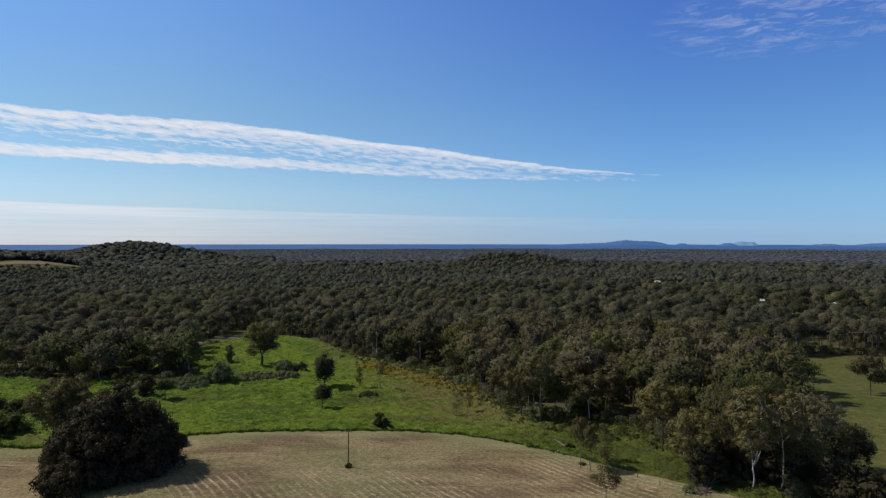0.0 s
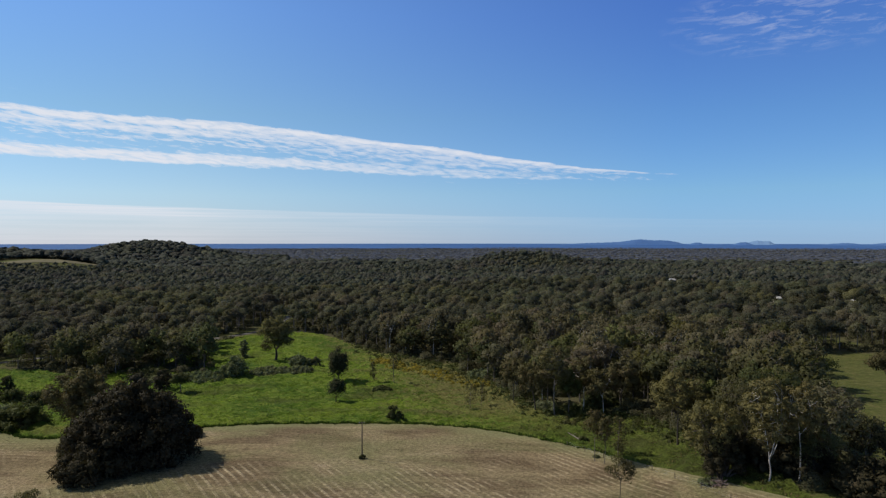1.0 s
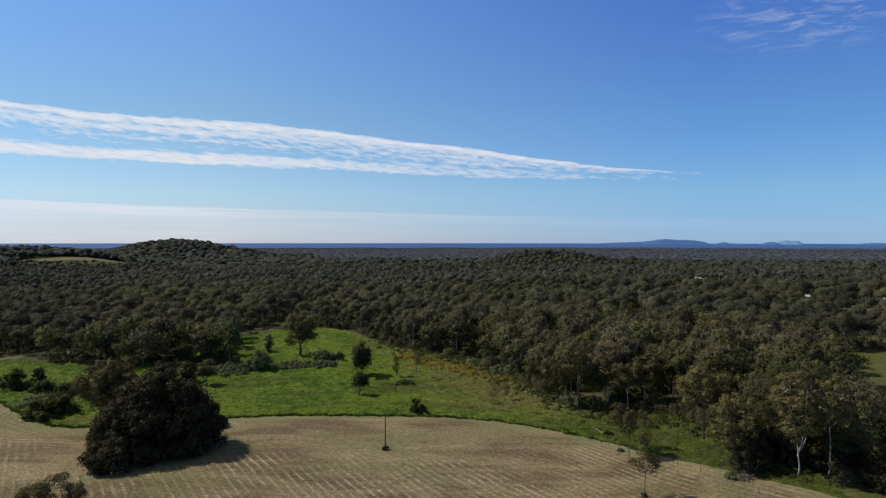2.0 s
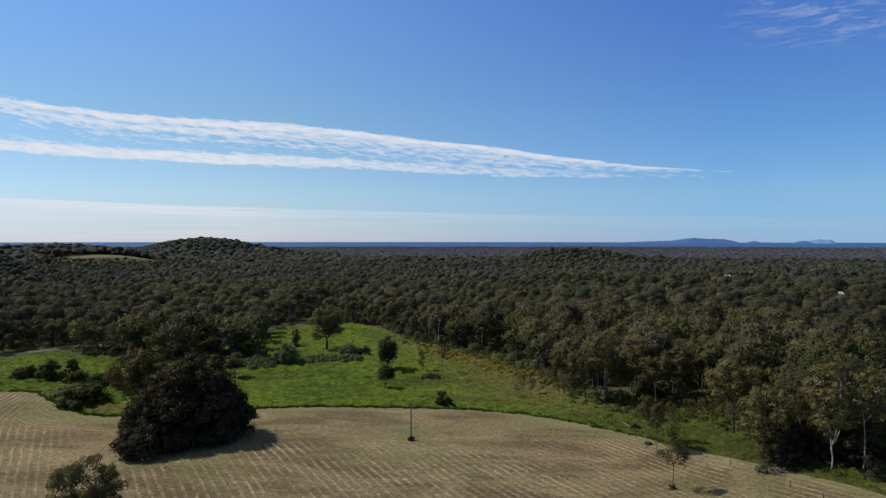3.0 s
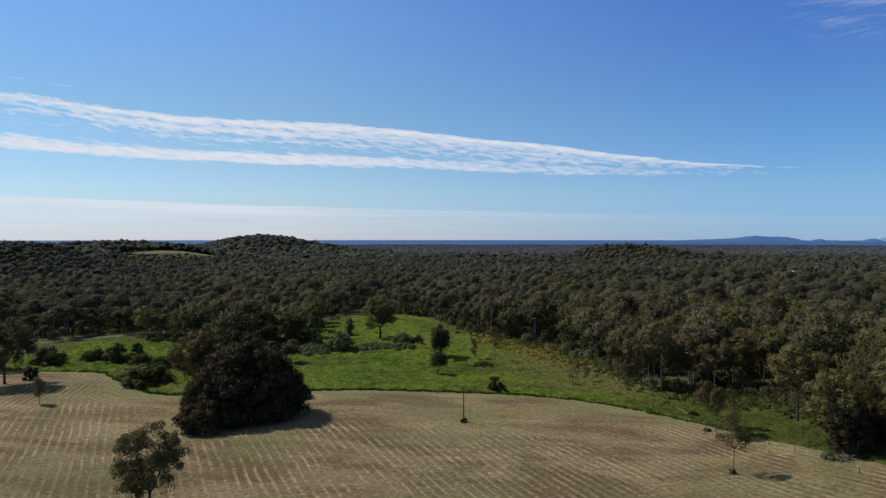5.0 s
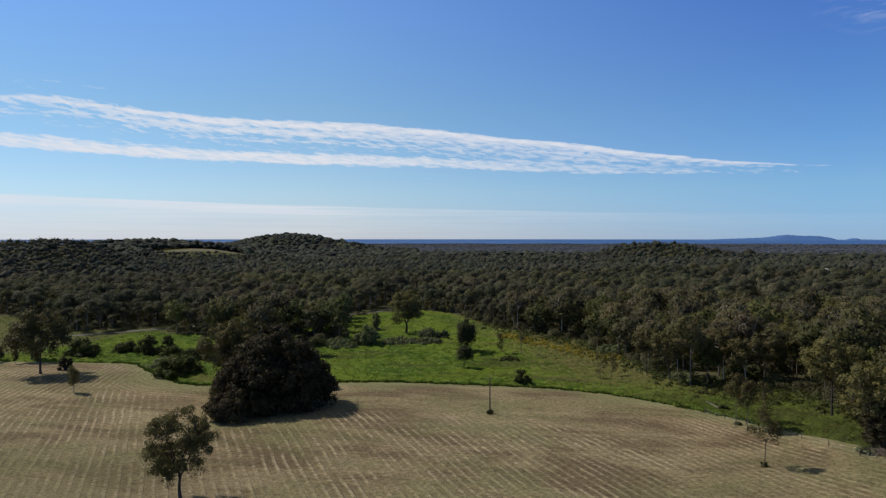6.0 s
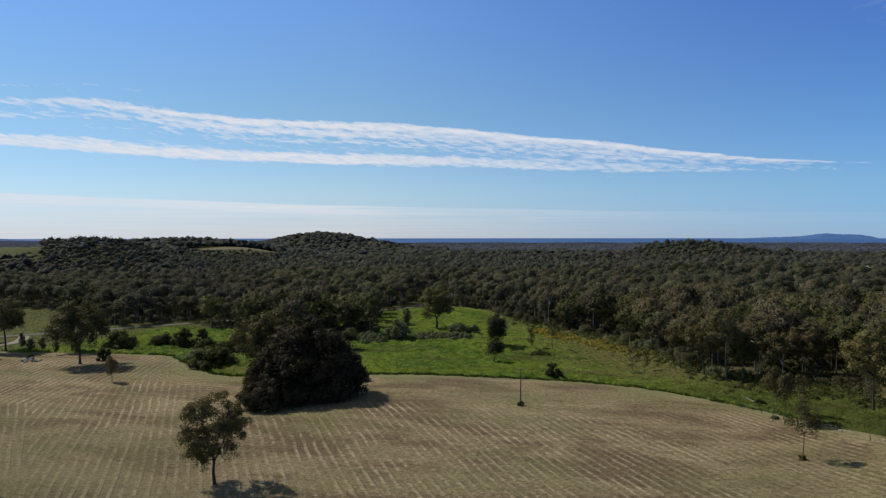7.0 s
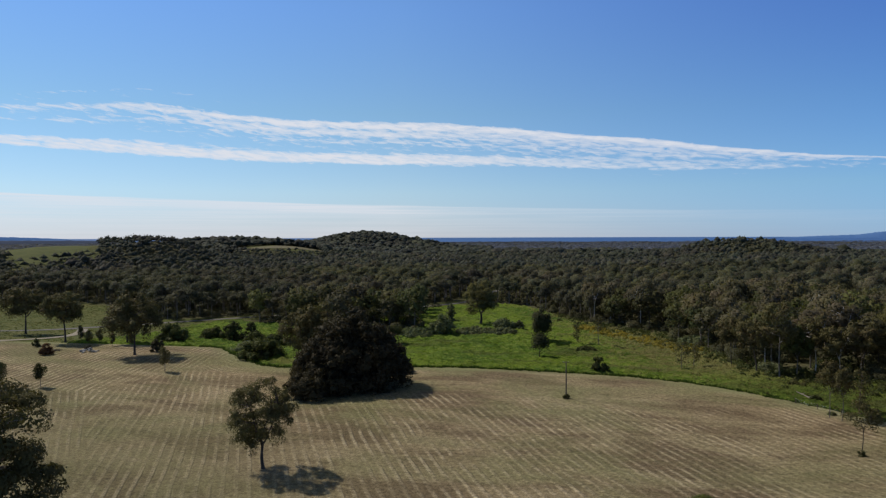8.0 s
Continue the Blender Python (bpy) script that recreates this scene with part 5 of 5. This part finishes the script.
def woods(name, label, xs, ys, rng, puffs, count, leaf, height, width, mat, trunk=False, kind="wood", squash=0.85, rings=(42, 80, 115), segs=7, mass=0.66, base=0.66, rough=0.2, heart_at=0.46):
    """Many tree crowns (and thin trunks) as one mass."""
    n = len(xs)
    s = rng.uniform(0.5, 1.28, n)
    h, w = height * (0.5 + 0.5 * s) * rng.uniform(0.88, 1.12, n), width * s
    z = ground(xs, ys)
    d = rng.normal(size=(n, puffs, 3))
    d /= np.linalg.norm(d, axis=2)[..., None]
    d *= rng.uniform(0.35, 1.0, (n, puffs, 1))
    d[..., 2] = np.abs(d[..., 2]) * 0.95 - 0.2
    c = np.stack([xs[:, None] + d[..., 0] * w[:, None] * 0.37, ys[:, None] + d[..., 1] * w[:, None] * 0.37, z[:, None] + h[:, None] * (base + 0.30 * d[..., 2])], -1).reshape(-1, 3)
    pr = np.repeat(w, puffs) * (0.655 / puffs ** 0.40) * rng.uniform(0.75, 1.25, n * puffs)
    r3 = pr[:, None] * np.array([1, 1, squash])
    # lower tone to the north-west: the shaded sides of those trees put into colour
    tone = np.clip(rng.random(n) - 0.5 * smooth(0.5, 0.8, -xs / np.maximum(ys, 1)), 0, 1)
    v, f = domes(rng, c, r3 * mass, rings, segs, rough)
    heart = np.stack([xs, ys, z + h * heart_at], 1)
    round_off(v, np.repeat(heart, len(v) // n, 0), 0.42)
    first = len(v)
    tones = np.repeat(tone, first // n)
    if count:
        v2, f2 = sprays(rng, c, r3, count, leaf * np.repeat(0.7 + 0.3 * s, puffs), 0.45, 0.78, 0.1, 0.25, 0.62, 0.8)
        round_off(v2, np.repeat(heart, len(v2) // n, 0), 0.42)
        v, f = join([(v, f), (v2, halves(f2))])
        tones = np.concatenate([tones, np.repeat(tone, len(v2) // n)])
    me = leafy(name, v, f, mat)
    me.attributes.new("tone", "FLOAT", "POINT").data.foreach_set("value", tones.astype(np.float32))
    # trees of one kind tend to stand together
    hue = np.clip(0.5 + 0.22 * np.sin(xs * 0.031 + 2 * np.sin(ys * 0.017)) + 0.18 * np.sin(ys * 0.043 + xs * 0.019) + rng.normal(scale=0.24, size=n), 0, 1)
    hues = np.repeat(hue, first // n)
    if count:
        hues = np.concatenate([hues, np.repeat(hue, len(v2) // n)])
    me.attributes.new("hue", "FLOAT", "POINT").data.foreach_set("value", hues.astype(np.float32))
    ob = new(name, me)
    tagged(ob, label, kind, kind="stuff")
    if trunk:
        a = np.linspace(0, 2 * np.pi, 4, endpoint=False)
        rr = 0.016 * h[:, None]
        ring = lambda zz, q: np.stack([xs[:, None] + np.cos(a) * rr * q, ys[:, None] + np.sin(a) * rr * q, np.repeat((z + zz)[:, None], 4, 1)], -1)
        tv = np.concatenate([ring(-0.3 * np.ones(n), 1.2), ring(h * 0.75, 0.5)], 1).reshape(-1, 3)
        base = (np.arange(n) * 8)[:, None]
        tf = np.concatenate([base + np.array([[j, (j + 1) % 4, 4 + (j + 1) % 4, 4 + j]]) for j in range(4)])
        part("trunks", mesh_from("trunks", tv, tf, M_BARK), ob)
    return ob


bx, by = fx[~is_front], fy[~is_front]
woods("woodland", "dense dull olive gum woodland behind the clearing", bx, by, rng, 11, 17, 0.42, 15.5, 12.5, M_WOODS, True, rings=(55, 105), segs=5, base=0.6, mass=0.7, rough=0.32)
wx, wy = scatter(rng, 420, 640, 10.0)
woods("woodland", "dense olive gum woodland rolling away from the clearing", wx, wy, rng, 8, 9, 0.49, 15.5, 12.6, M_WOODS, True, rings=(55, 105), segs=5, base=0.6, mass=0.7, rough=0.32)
wx, wy = scatter(rng, 640, 1150, 9.6)
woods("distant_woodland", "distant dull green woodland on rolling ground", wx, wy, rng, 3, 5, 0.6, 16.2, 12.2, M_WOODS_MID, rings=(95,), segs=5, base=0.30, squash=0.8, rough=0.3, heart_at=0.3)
wx, wy = scatter(rng, 1150, 2100, 9.0)
k = (np.hypot(wx - EYE_X, wy - EYE_Y) < 1400 + rng.uniform(-160, 160, len(wx))) | (np.degrees(np.arctan2(wx - EYE_X, wy - EYE_Y)) < -15)
wx, wy = wx[k], wy[k]
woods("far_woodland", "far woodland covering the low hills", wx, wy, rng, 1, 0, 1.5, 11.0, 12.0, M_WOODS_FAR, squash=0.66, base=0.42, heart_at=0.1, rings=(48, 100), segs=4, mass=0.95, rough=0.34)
wx, wy = scatter(rng, 1240, 3960, 17.0)
k = (np.hypot(wx - EYE_X, wy - EYE_Y) > 2100) | (np.degrees(np.arctan2(wx - EYE_X, wy - EYE_Y)) > -15)
wx, wy = wx[k], wy[k]
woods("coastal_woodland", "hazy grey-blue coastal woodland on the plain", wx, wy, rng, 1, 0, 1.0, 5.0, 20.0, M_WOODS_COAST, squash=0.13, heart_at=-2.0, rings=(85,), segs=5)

ex = rng.uniform(-58, 60, 1500)
ey = woods_edge(ex) + rng.normal(-2, 7, 1500)
k = (ey > field_edge(ex) + 3) & (rng.random(1500) < np.clip(0.35 + (ex + 20) * 0.006, 0.2, 0.7))
ex, ey = ex[k], ey[k]
c = np.stack([ex, ey, ground(ex, ey) + 0.5], 1)
q = rng.uniform(0.5, 1.7, len(c))
v, f = sprays(rng, c, np.stack([q, q, q * rng.uniform(0.5, 1.1, len(c))], 1), 30, 0.34, 0.6, 0.5, 0.2)
tagged(new("edge_scrub", leafy("edge_scrub", v, f, M_WEED)), "low scrub and tall weeds along the wood's edge", "scrub", kind="stuff")

# undergrowth along the wood's edge and between the trunks
ux, uy = scatter(rng, 90, 600, 6.6)
k = rng.random(len(ux)) < np.where((ux < -88) & (uy < 440), 1.0, np.where(np.hypot(ux, uy) < 400, 0.95, 0.42))
n = int(k.sum())
c = np.stack([ux[k], uy[k], ground(ux[k], uy[k]) + 0.6], 1)
q = rng.uniform(1.4, 3.6, n) * np.where(np.hypot(c[:, 0], c[:, 1]) < 400, 1.25, 1.0)
r3 = np.stack([q, q, q * rng.uniform(0.5, 1.2, n)], 1)
v, f = domes(rng, c, r3 * 0.85, (50, 95), 6, 0.3)
v2, f2 = sprays(rng, c, r3, 14, 0.45, 0.6, 0.75)
v, f = join([(v, f), (v2, halves(f2))])
tagged(new("undergrowth", leafy("undergrowth", v, f, M_UNDER)), "scrubby undergrowth between the woodland trunks", "undergrowth", kind="stuff")

# ---- grass and weeds ----
def tufts(name, label, xs, ys, rng, blades, tall, mat, lift=0.0, cat="grass"):
    n = len(xs)
    base = np.stack([xs, ys, ground(xs, ys) + lift], 1)
    b = np.repeat(base, blades, 0) + np.concatenate([rng.normal(scale=0.28, size=(n * blades, 2)), np.zeros((n * blades, 1))], 1)
    a = rng.uniform(0, 2 * np.pi, n * blades)
    w = np.stack([np.cos(a), np.sin(a), np.zeros_like(a)], 1) * 0.16
    t = tall * rng.uniform(0.5, 1.3, n * blades)
    tip = b + np.stack([rng.normal(scale=0.35, size=n * blades) * t, rng.normal(scale=0.35, size=n * blades) * t, t], 1)
    v = np.stack([b - w, b + w, tip], 1).reshape(-1, 3)
    return tagged(new(name, mesh_from(name, v, np.arange(len(v)).reshape(-1, 3), mat)), label, cat, kind="stuff")


def grass_material(name, a, c):
    m, nt, b = material(name, 0.8, 0.1)
    geo = nt.nodes.new("ShaderNodeNewGeometry")
    big = noise_node(nt, geo.outputs["Position"], 0.03, 3, 0.55)
    col = mix_node(nt, ramp_node(nt, big, ((.36, 0.0), (.62, 1.0))), a, c)
    nt.links.new(mix_node(nt, 1.0, col, ramp_node(nt, geo.outputs["Random Per Island"], ((0, .75), (1, 1.3))), "MULTIPLY"), b.inputs["Base Color"])
    tr, mx = nt.nodes.new("ShaderNodeBsdfTranslucent"), nt.nodes.new("ShaderNodeMixShader")
    nt.links.new(col, tr.inputs[0])
    mx.inputs[0].default_value = 0.5
    nt.links.new(b.outputs[0], mx.inputs[1])
    nt.links.new(tr.outputs[0], mx.inputs[2])
    nt.links.new(mx.outputs[0], nt.nodes["Material Output"].inputs[0])
    return m


M_BLADES = grass_material("long_green_grass", (0.085, 0.150, 0.016), (0.160, 0.215, 0.024))
M_DRY = grass_material("dry_tussock_grass", (0.150, 0.135, 0.045), (0.200, 0.160, 0.065))
# fringe green is deepened to draw the shadow line of the mown edge
M_FRINGE = grass_material("dark_green_fringe_grass", (0.040, 0.070, 0.014), (0.066, 0.100, 0.020))
M_ROUGH = grass_material("rough_olive_grass", (0.074, 0.094, 0.025), (0.116, 0.122, 0.037))
rng = np.random.default_rng(5)
gx, gy = rng.uniform(-203, 60, 19000), rng.uniform(100, 390, 19000)
k = (gy > field_edge(gx) + 0.2) & (gy < woods_edge(gx))
gx, gy = gx[k], gy[k]
dry = gx * 0.011 + gy * 0.0042 + rng.normal(scale=0.16, size=len(gx)) > 0.85
tufts("long_grass", "long bright green pasture grass", gx[~dry], gy[~dry], rng, 5, 0.32, M_BLADES, 0.35)
tufts("tussock_grass", "dry yellowish tussock grass near the wood", gx[dry], gy[dry], rng, 5, 0.45, M_DRY, 0.35)
# rough grass of the open slopes by the road and in the wood
rx, ry = np.concatenate([rng.uniform(-420, -150, 9000), rng.uniform(90, 225, 5000)]), np.concatenate([rng.uniform(150, 290, 9000), rng.uniform(110, 290, 5000)])
k = (rx < 0) & ~wooded(rx, ry) & ((ry > woods_edge(rx)) | (rx < -205) | (rx > 62)) & (ry > field_edge(rx) + 1) & ~near_line(rx, ry, ROAD, 4.0) & ~near_line(rx, ry, TRACK, 3.0)
rx, ry = rx[k], ry[k]
patch = np.sin(rx * 0.11 + 2 * np.sin(ry * 0.07)) + np.sin(ry * 0.19 + rx * 0.05) + rng.normal(scale=0.7, size=len(rx))
tufts("rough_grass", "rough olive grass on the open slopes", rx[patch > 0], ry[patch > 0], rng, 6, 0.26, M_ROUGH)
tufts("tussock_grass", "low tussocks on the open slopes", rx[patch <= -0.6], ry[patch <= -0.6], rng, 5, 0.24, M_ROUGH)
# a taller fringe where the mower stopped
ex = -156 + 190 * rng.random(2300) ** 1.25
tufts("grass_fringe", "tall dark green fringe along the mown edge", ex, field_edge(ex) + 0.35 * np.sin(ex * 0.9) + 0.3 * np.sin(ex * 2.3) + rng.uniform(0.0, 1.2, len(ex)), rng, 6, 0.5, M_FRINGE, 0.1)
# yellow weed in flower along the wood
wx, wy = rng.uniform(-42, 8, 900), rng.uniform(215, 285, 900)
k = (np.abs(wy - np.interp(wx, (-42, -30, -12, 0, 8), (268, 258, 240, 224, 214))) < rng.uniform(0, 11, 900)) & (rng.random(900) < 0.75)
wx, wy = wx[k], wy[k]
c = np.stack([wx, wy, ground(wx, wy) + 0.8], 1)
v, f = sprays(rng, c, np.repeat([[1.3, 1.3, 0.8]], len(c), 0), 20, 0.4, 0.6, 0.5)
tagged(new("flowering_weeds", leafy("flowering_weeds", v, f, M_YELLOW)), "yellow flowering weeds along the wood", "weeds", kind="stuff")


# ---- power pole, fence, log, rubble ----
def cylinder_mesh(name, r0, r1, z0, z1, mat, sides=10, axis="z"):
    n = 5
    zs = np.linspace(z0, z1, n)
    pts = np.zeros((n, 3))
    pts[:, "xyz".index(axis)] = zs
    v, f = tube(pts, np.linspace(r0, r1, n), sides)
    me = mesh_from(name, v, f, mat, True)
    bm = bmesh.new()
    bm.from_mesh(me)
    bmesh.ops.holes_fill(bm, edges=[e for e in bm.edges if e.is_boundary])
    bm.to_mesh(me)
    bm.free()
    return me


def box_mesh(name, sx, sy, sz, mat, at=(0, 0, 0), edge=0.02):
    bm = bmesh.new()
    bmesh.ops.create_cube(bm, size=1.0, matrix=Matrix.Translation(at) @ Matrix.Diagonal((sx, sy, sz, 1)))
    bmesh.ops.bevel(bm, geom=bm.edges[:], offset=edge, segments=1, affect="EDGES")
    return bm_mesh(name, bm, mat)


pole = tagged(new("power_pole"), "weathered timber power pole in the mown paddock", "pole")
part("shaft", cylinder_mesh("shaft", 0.17, 0.11, -0.5, 8.4, M_WOOD), pole)
arm = part("crossarm", box_mesh("crossarm", 1.5, 0.10, 0.12, M_WOOD, (0, 0.14, 8.1)), pole)
for x in (-0.62, 0.62):
    ins = part("insulator", cylinder_mesh("insulator", 0.05, 0.03, 8.15, 8.34, M_STEEL, 8), arm, "grey insulator")
    ins.location = (x, 0.14, 0)
stand(pole, -24.1, 129.0, 20, 0.0)
skirt = bush(131, 1.2, 1.6, 8, 40, 0.22, M_SHRUB, "uncut dark grass clump around the pole's foot", "grass_clump")
stand(skirt, -24.0, 128.9)
skirt2 = bush(132, 1.0, 1.3, 8, 40, 0.22, M_SHRUB, "uncut dark grass clump around a young tree", "grass_clump")
stand(skirt2, 28.7, 105.2)

FENCE = ((24.0, 141.5), (27.6, 137.5), (31.0, 132.5), (35.2, 127.2), (39.3, 122.1), (42.4, 116.2), (45.5, 109.6), (48.6, 102.8), (51.4, 95.8), (55.0, 88.8), (58.8, 82.0), (62.8, 75.0))
fence = tagged(new("wire_fence"), "old timber-post wire fence along the mown paddock", "fence")
post_me = cylinder_mesh("post", 0.085, 0.075, -0.4, 1.25, M_WOOD, 8)
rng = np.random.default_rng(9)
for x, y in FENCE:
    p = part("post", post_me, fence)
    p.matrix_basis = pose(x, y, float(ground(x, y)), rng.uniform(-4, 4), rng.uniform(-4, 4), rng.uniform(0, 360))
for z in (0.35, 0.7, 1.05):
    line = np.array([(x, y, float(ground(x, y)) + z) for x, y in FENCE])
    v, f = tube(line, np.full(len(line), 0.006), 4)
    part("wire", mesh_from("wire", v, f, M_STEEL), fence)

log = tagged(new("fallen_log"), "bleached fallen log lying in the long grass", "log")
line = np.array([(25.5, 150.6, 0.8), (26.0, 149.5, 0.75), (26.6, 148.2, 0.65), (27.6, 145.9, 0.5)])
line[:, 2] += ground(line[:, 0], line[:, 1])
v, f = tube(line, np.array([0.08, 0.10, 0.12, 0.15]), 8)
part("trunk", mesh_from("trunk", v, f, M_DEADWOOD, True), log)
for a, b, r in (((26.4, 148.6), (27.3, 148.9), 0.06), ((26.0, 149.5), (25.4, 148.9), 0.05), ((27.4, 146.2), (28.3, 145.4), 0.09)):
    q = np.array([(*a, 0.75), ((a[0] + b[0]) / 2, (a[1] + b[1]) / 2, 1.05), (*b, 1.2)])
    q[:, 2] += ground(q[:, 0], q[:, 1])
    v, f = tube(q, np.array([r, r * 0.7, r * 0.3]), 6)
    part("branch", mesh_from("branch", v, f, M_DEADWOOD, True), log)
stand(bush(133, 1.6, 2.6, 8, 50, 0.26, M_SHRUB, "tangle of scrub against the fallen log", "shrub"), 28.6, 145.4)



def brush_pile(seed, label, w, h, count, mat):
    """A heap of cut dead branches, crossed and bent."""
    rng = np.random.default_rng(seed)
    root = tagged(new("brush_pile"), label, "brush pile")
    for k in range(count):
        a, q = rng.uniform(0, 2 * math.pi), rng.random() ** 0.6
        mid = np.array([math.cos(a) * q * w * 0.38, math.sin(a) * q * w * 0.3, 0.12 + h * (1 - q) * rng.uniform(0.3, 0.9)])
        d = rng.normal(size=3) * (1, 1, 0.25)
        d *= rng.uniform(0.5, 1.1) * w * 0.22 / np.linalg.norm(d)
        line = np.array([mid - d, mid - d * 0.3 + rng.normal(scale=0.08, size=3), mid + d * 0.4 + rng.normal(scale=0.08, size=3), mid + d])
        line[:, 2] = np.maximum(line[:, 2], 0.05)
        r = rng.uniform(0.035, 0.085)
        v, f = tube(line, np.array([r, r * 0.9, r * 0.6, r * 0.25]), 5)
        part("branch", mesh_from("branch", v, f, mat, True), root)
    return root


M_TWIG = plain_material("dead_pinkish_brown_branches", (0.20, 0.14, 0.11), (0.32, 0.24, 0.20), 2.0)
stand(brush_pile(41, "heap of dead pinkish-brown branches at the wood's edge", 5.5, 1.3, 60, M_TWIG), 49.2, 110.4, 20, 0.0)
stand(brush_pile(42, "low brown heap of cut branches on the mown paddock", 3.6, 0.8, 34, M_WOOD), -191.5, 144.3, 60, 0.0)

heap = tagged(new("rubble_heap"), "heap of grey rubble and scrap on the paddock's edge", "rubble")
rng = np.random.default_rng(31)
for k in range(26):
    a, q = rng.uniform(0, 2 * math.pi), rng.random() ** 0.6
    sx, sy, sz = rng.uniform(0.5, 1.7), rng.uniform(0.4, 1.2), rng.uniform(0.15, 0.5)
    bm = bmesh.new()
    bmesh.ops.create_icosphere(bm, subdivisions=1, radius=0.6)
    for vert in bm.verts:
        vert.co = Vector((vert.co.x * sx, vert.co.y * sy, vert.co.z * sz)) * rng.uniform(0.8, 1.2)
    ob = part("slab", bm_mesh("slab", bm, M_SCRAP), heap)
    ob.matrix_basis = pose(math.cos(a) * q * 3.0, math.sin(a) * q * 1.8, 0.15 + 1.1 * (1 - q), rng.uniform(-25, 25), rng.uniform(-25, 25), rng.uniform(0, 360))
stand(heap, -180.0, 146.3, 15, 0.0)


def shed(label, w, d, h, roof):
    """A house built only as large as a shed: walls, gabled metal roof, windows and a door."""
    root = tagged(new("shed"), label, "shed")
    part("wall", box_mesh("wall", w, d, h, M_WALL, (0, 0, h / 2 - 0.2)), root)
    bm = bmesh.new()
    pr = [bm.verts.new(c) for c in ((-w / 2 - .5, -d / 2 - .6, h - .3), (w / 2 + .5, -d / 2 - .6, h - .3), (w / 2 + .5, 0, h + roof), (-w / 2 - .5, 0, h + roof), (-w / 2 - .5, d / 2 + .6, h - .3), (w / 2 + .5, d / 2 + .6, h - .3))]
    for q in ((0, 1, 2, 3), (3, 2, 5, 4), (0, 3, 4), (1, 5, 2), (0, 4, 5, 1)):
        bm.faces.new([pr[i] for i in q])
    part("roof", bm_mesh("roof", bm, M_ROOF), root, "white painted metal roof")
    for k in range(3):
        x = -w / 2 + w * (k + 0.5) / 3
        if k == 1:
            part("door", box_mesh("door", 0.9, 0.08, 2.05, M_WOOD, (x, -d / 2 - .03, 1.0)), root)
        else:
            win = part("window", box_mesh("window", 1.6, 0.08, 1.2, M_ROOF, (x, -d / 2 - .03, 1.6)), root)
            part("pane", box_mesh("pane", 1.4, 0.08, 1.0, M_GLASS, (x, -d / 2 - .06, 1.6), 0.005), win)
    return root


for label, x, y, turn, w in (("undersized white-roofed house half hidden in the woodland", 209, 450, 15, 5.5), ("undersized weathered cream house among the woodland trees", 244, 418, -20, 4.8), ("far undersized white-roofed house among the woodland trees", 197, 650, 30, 6.5)):
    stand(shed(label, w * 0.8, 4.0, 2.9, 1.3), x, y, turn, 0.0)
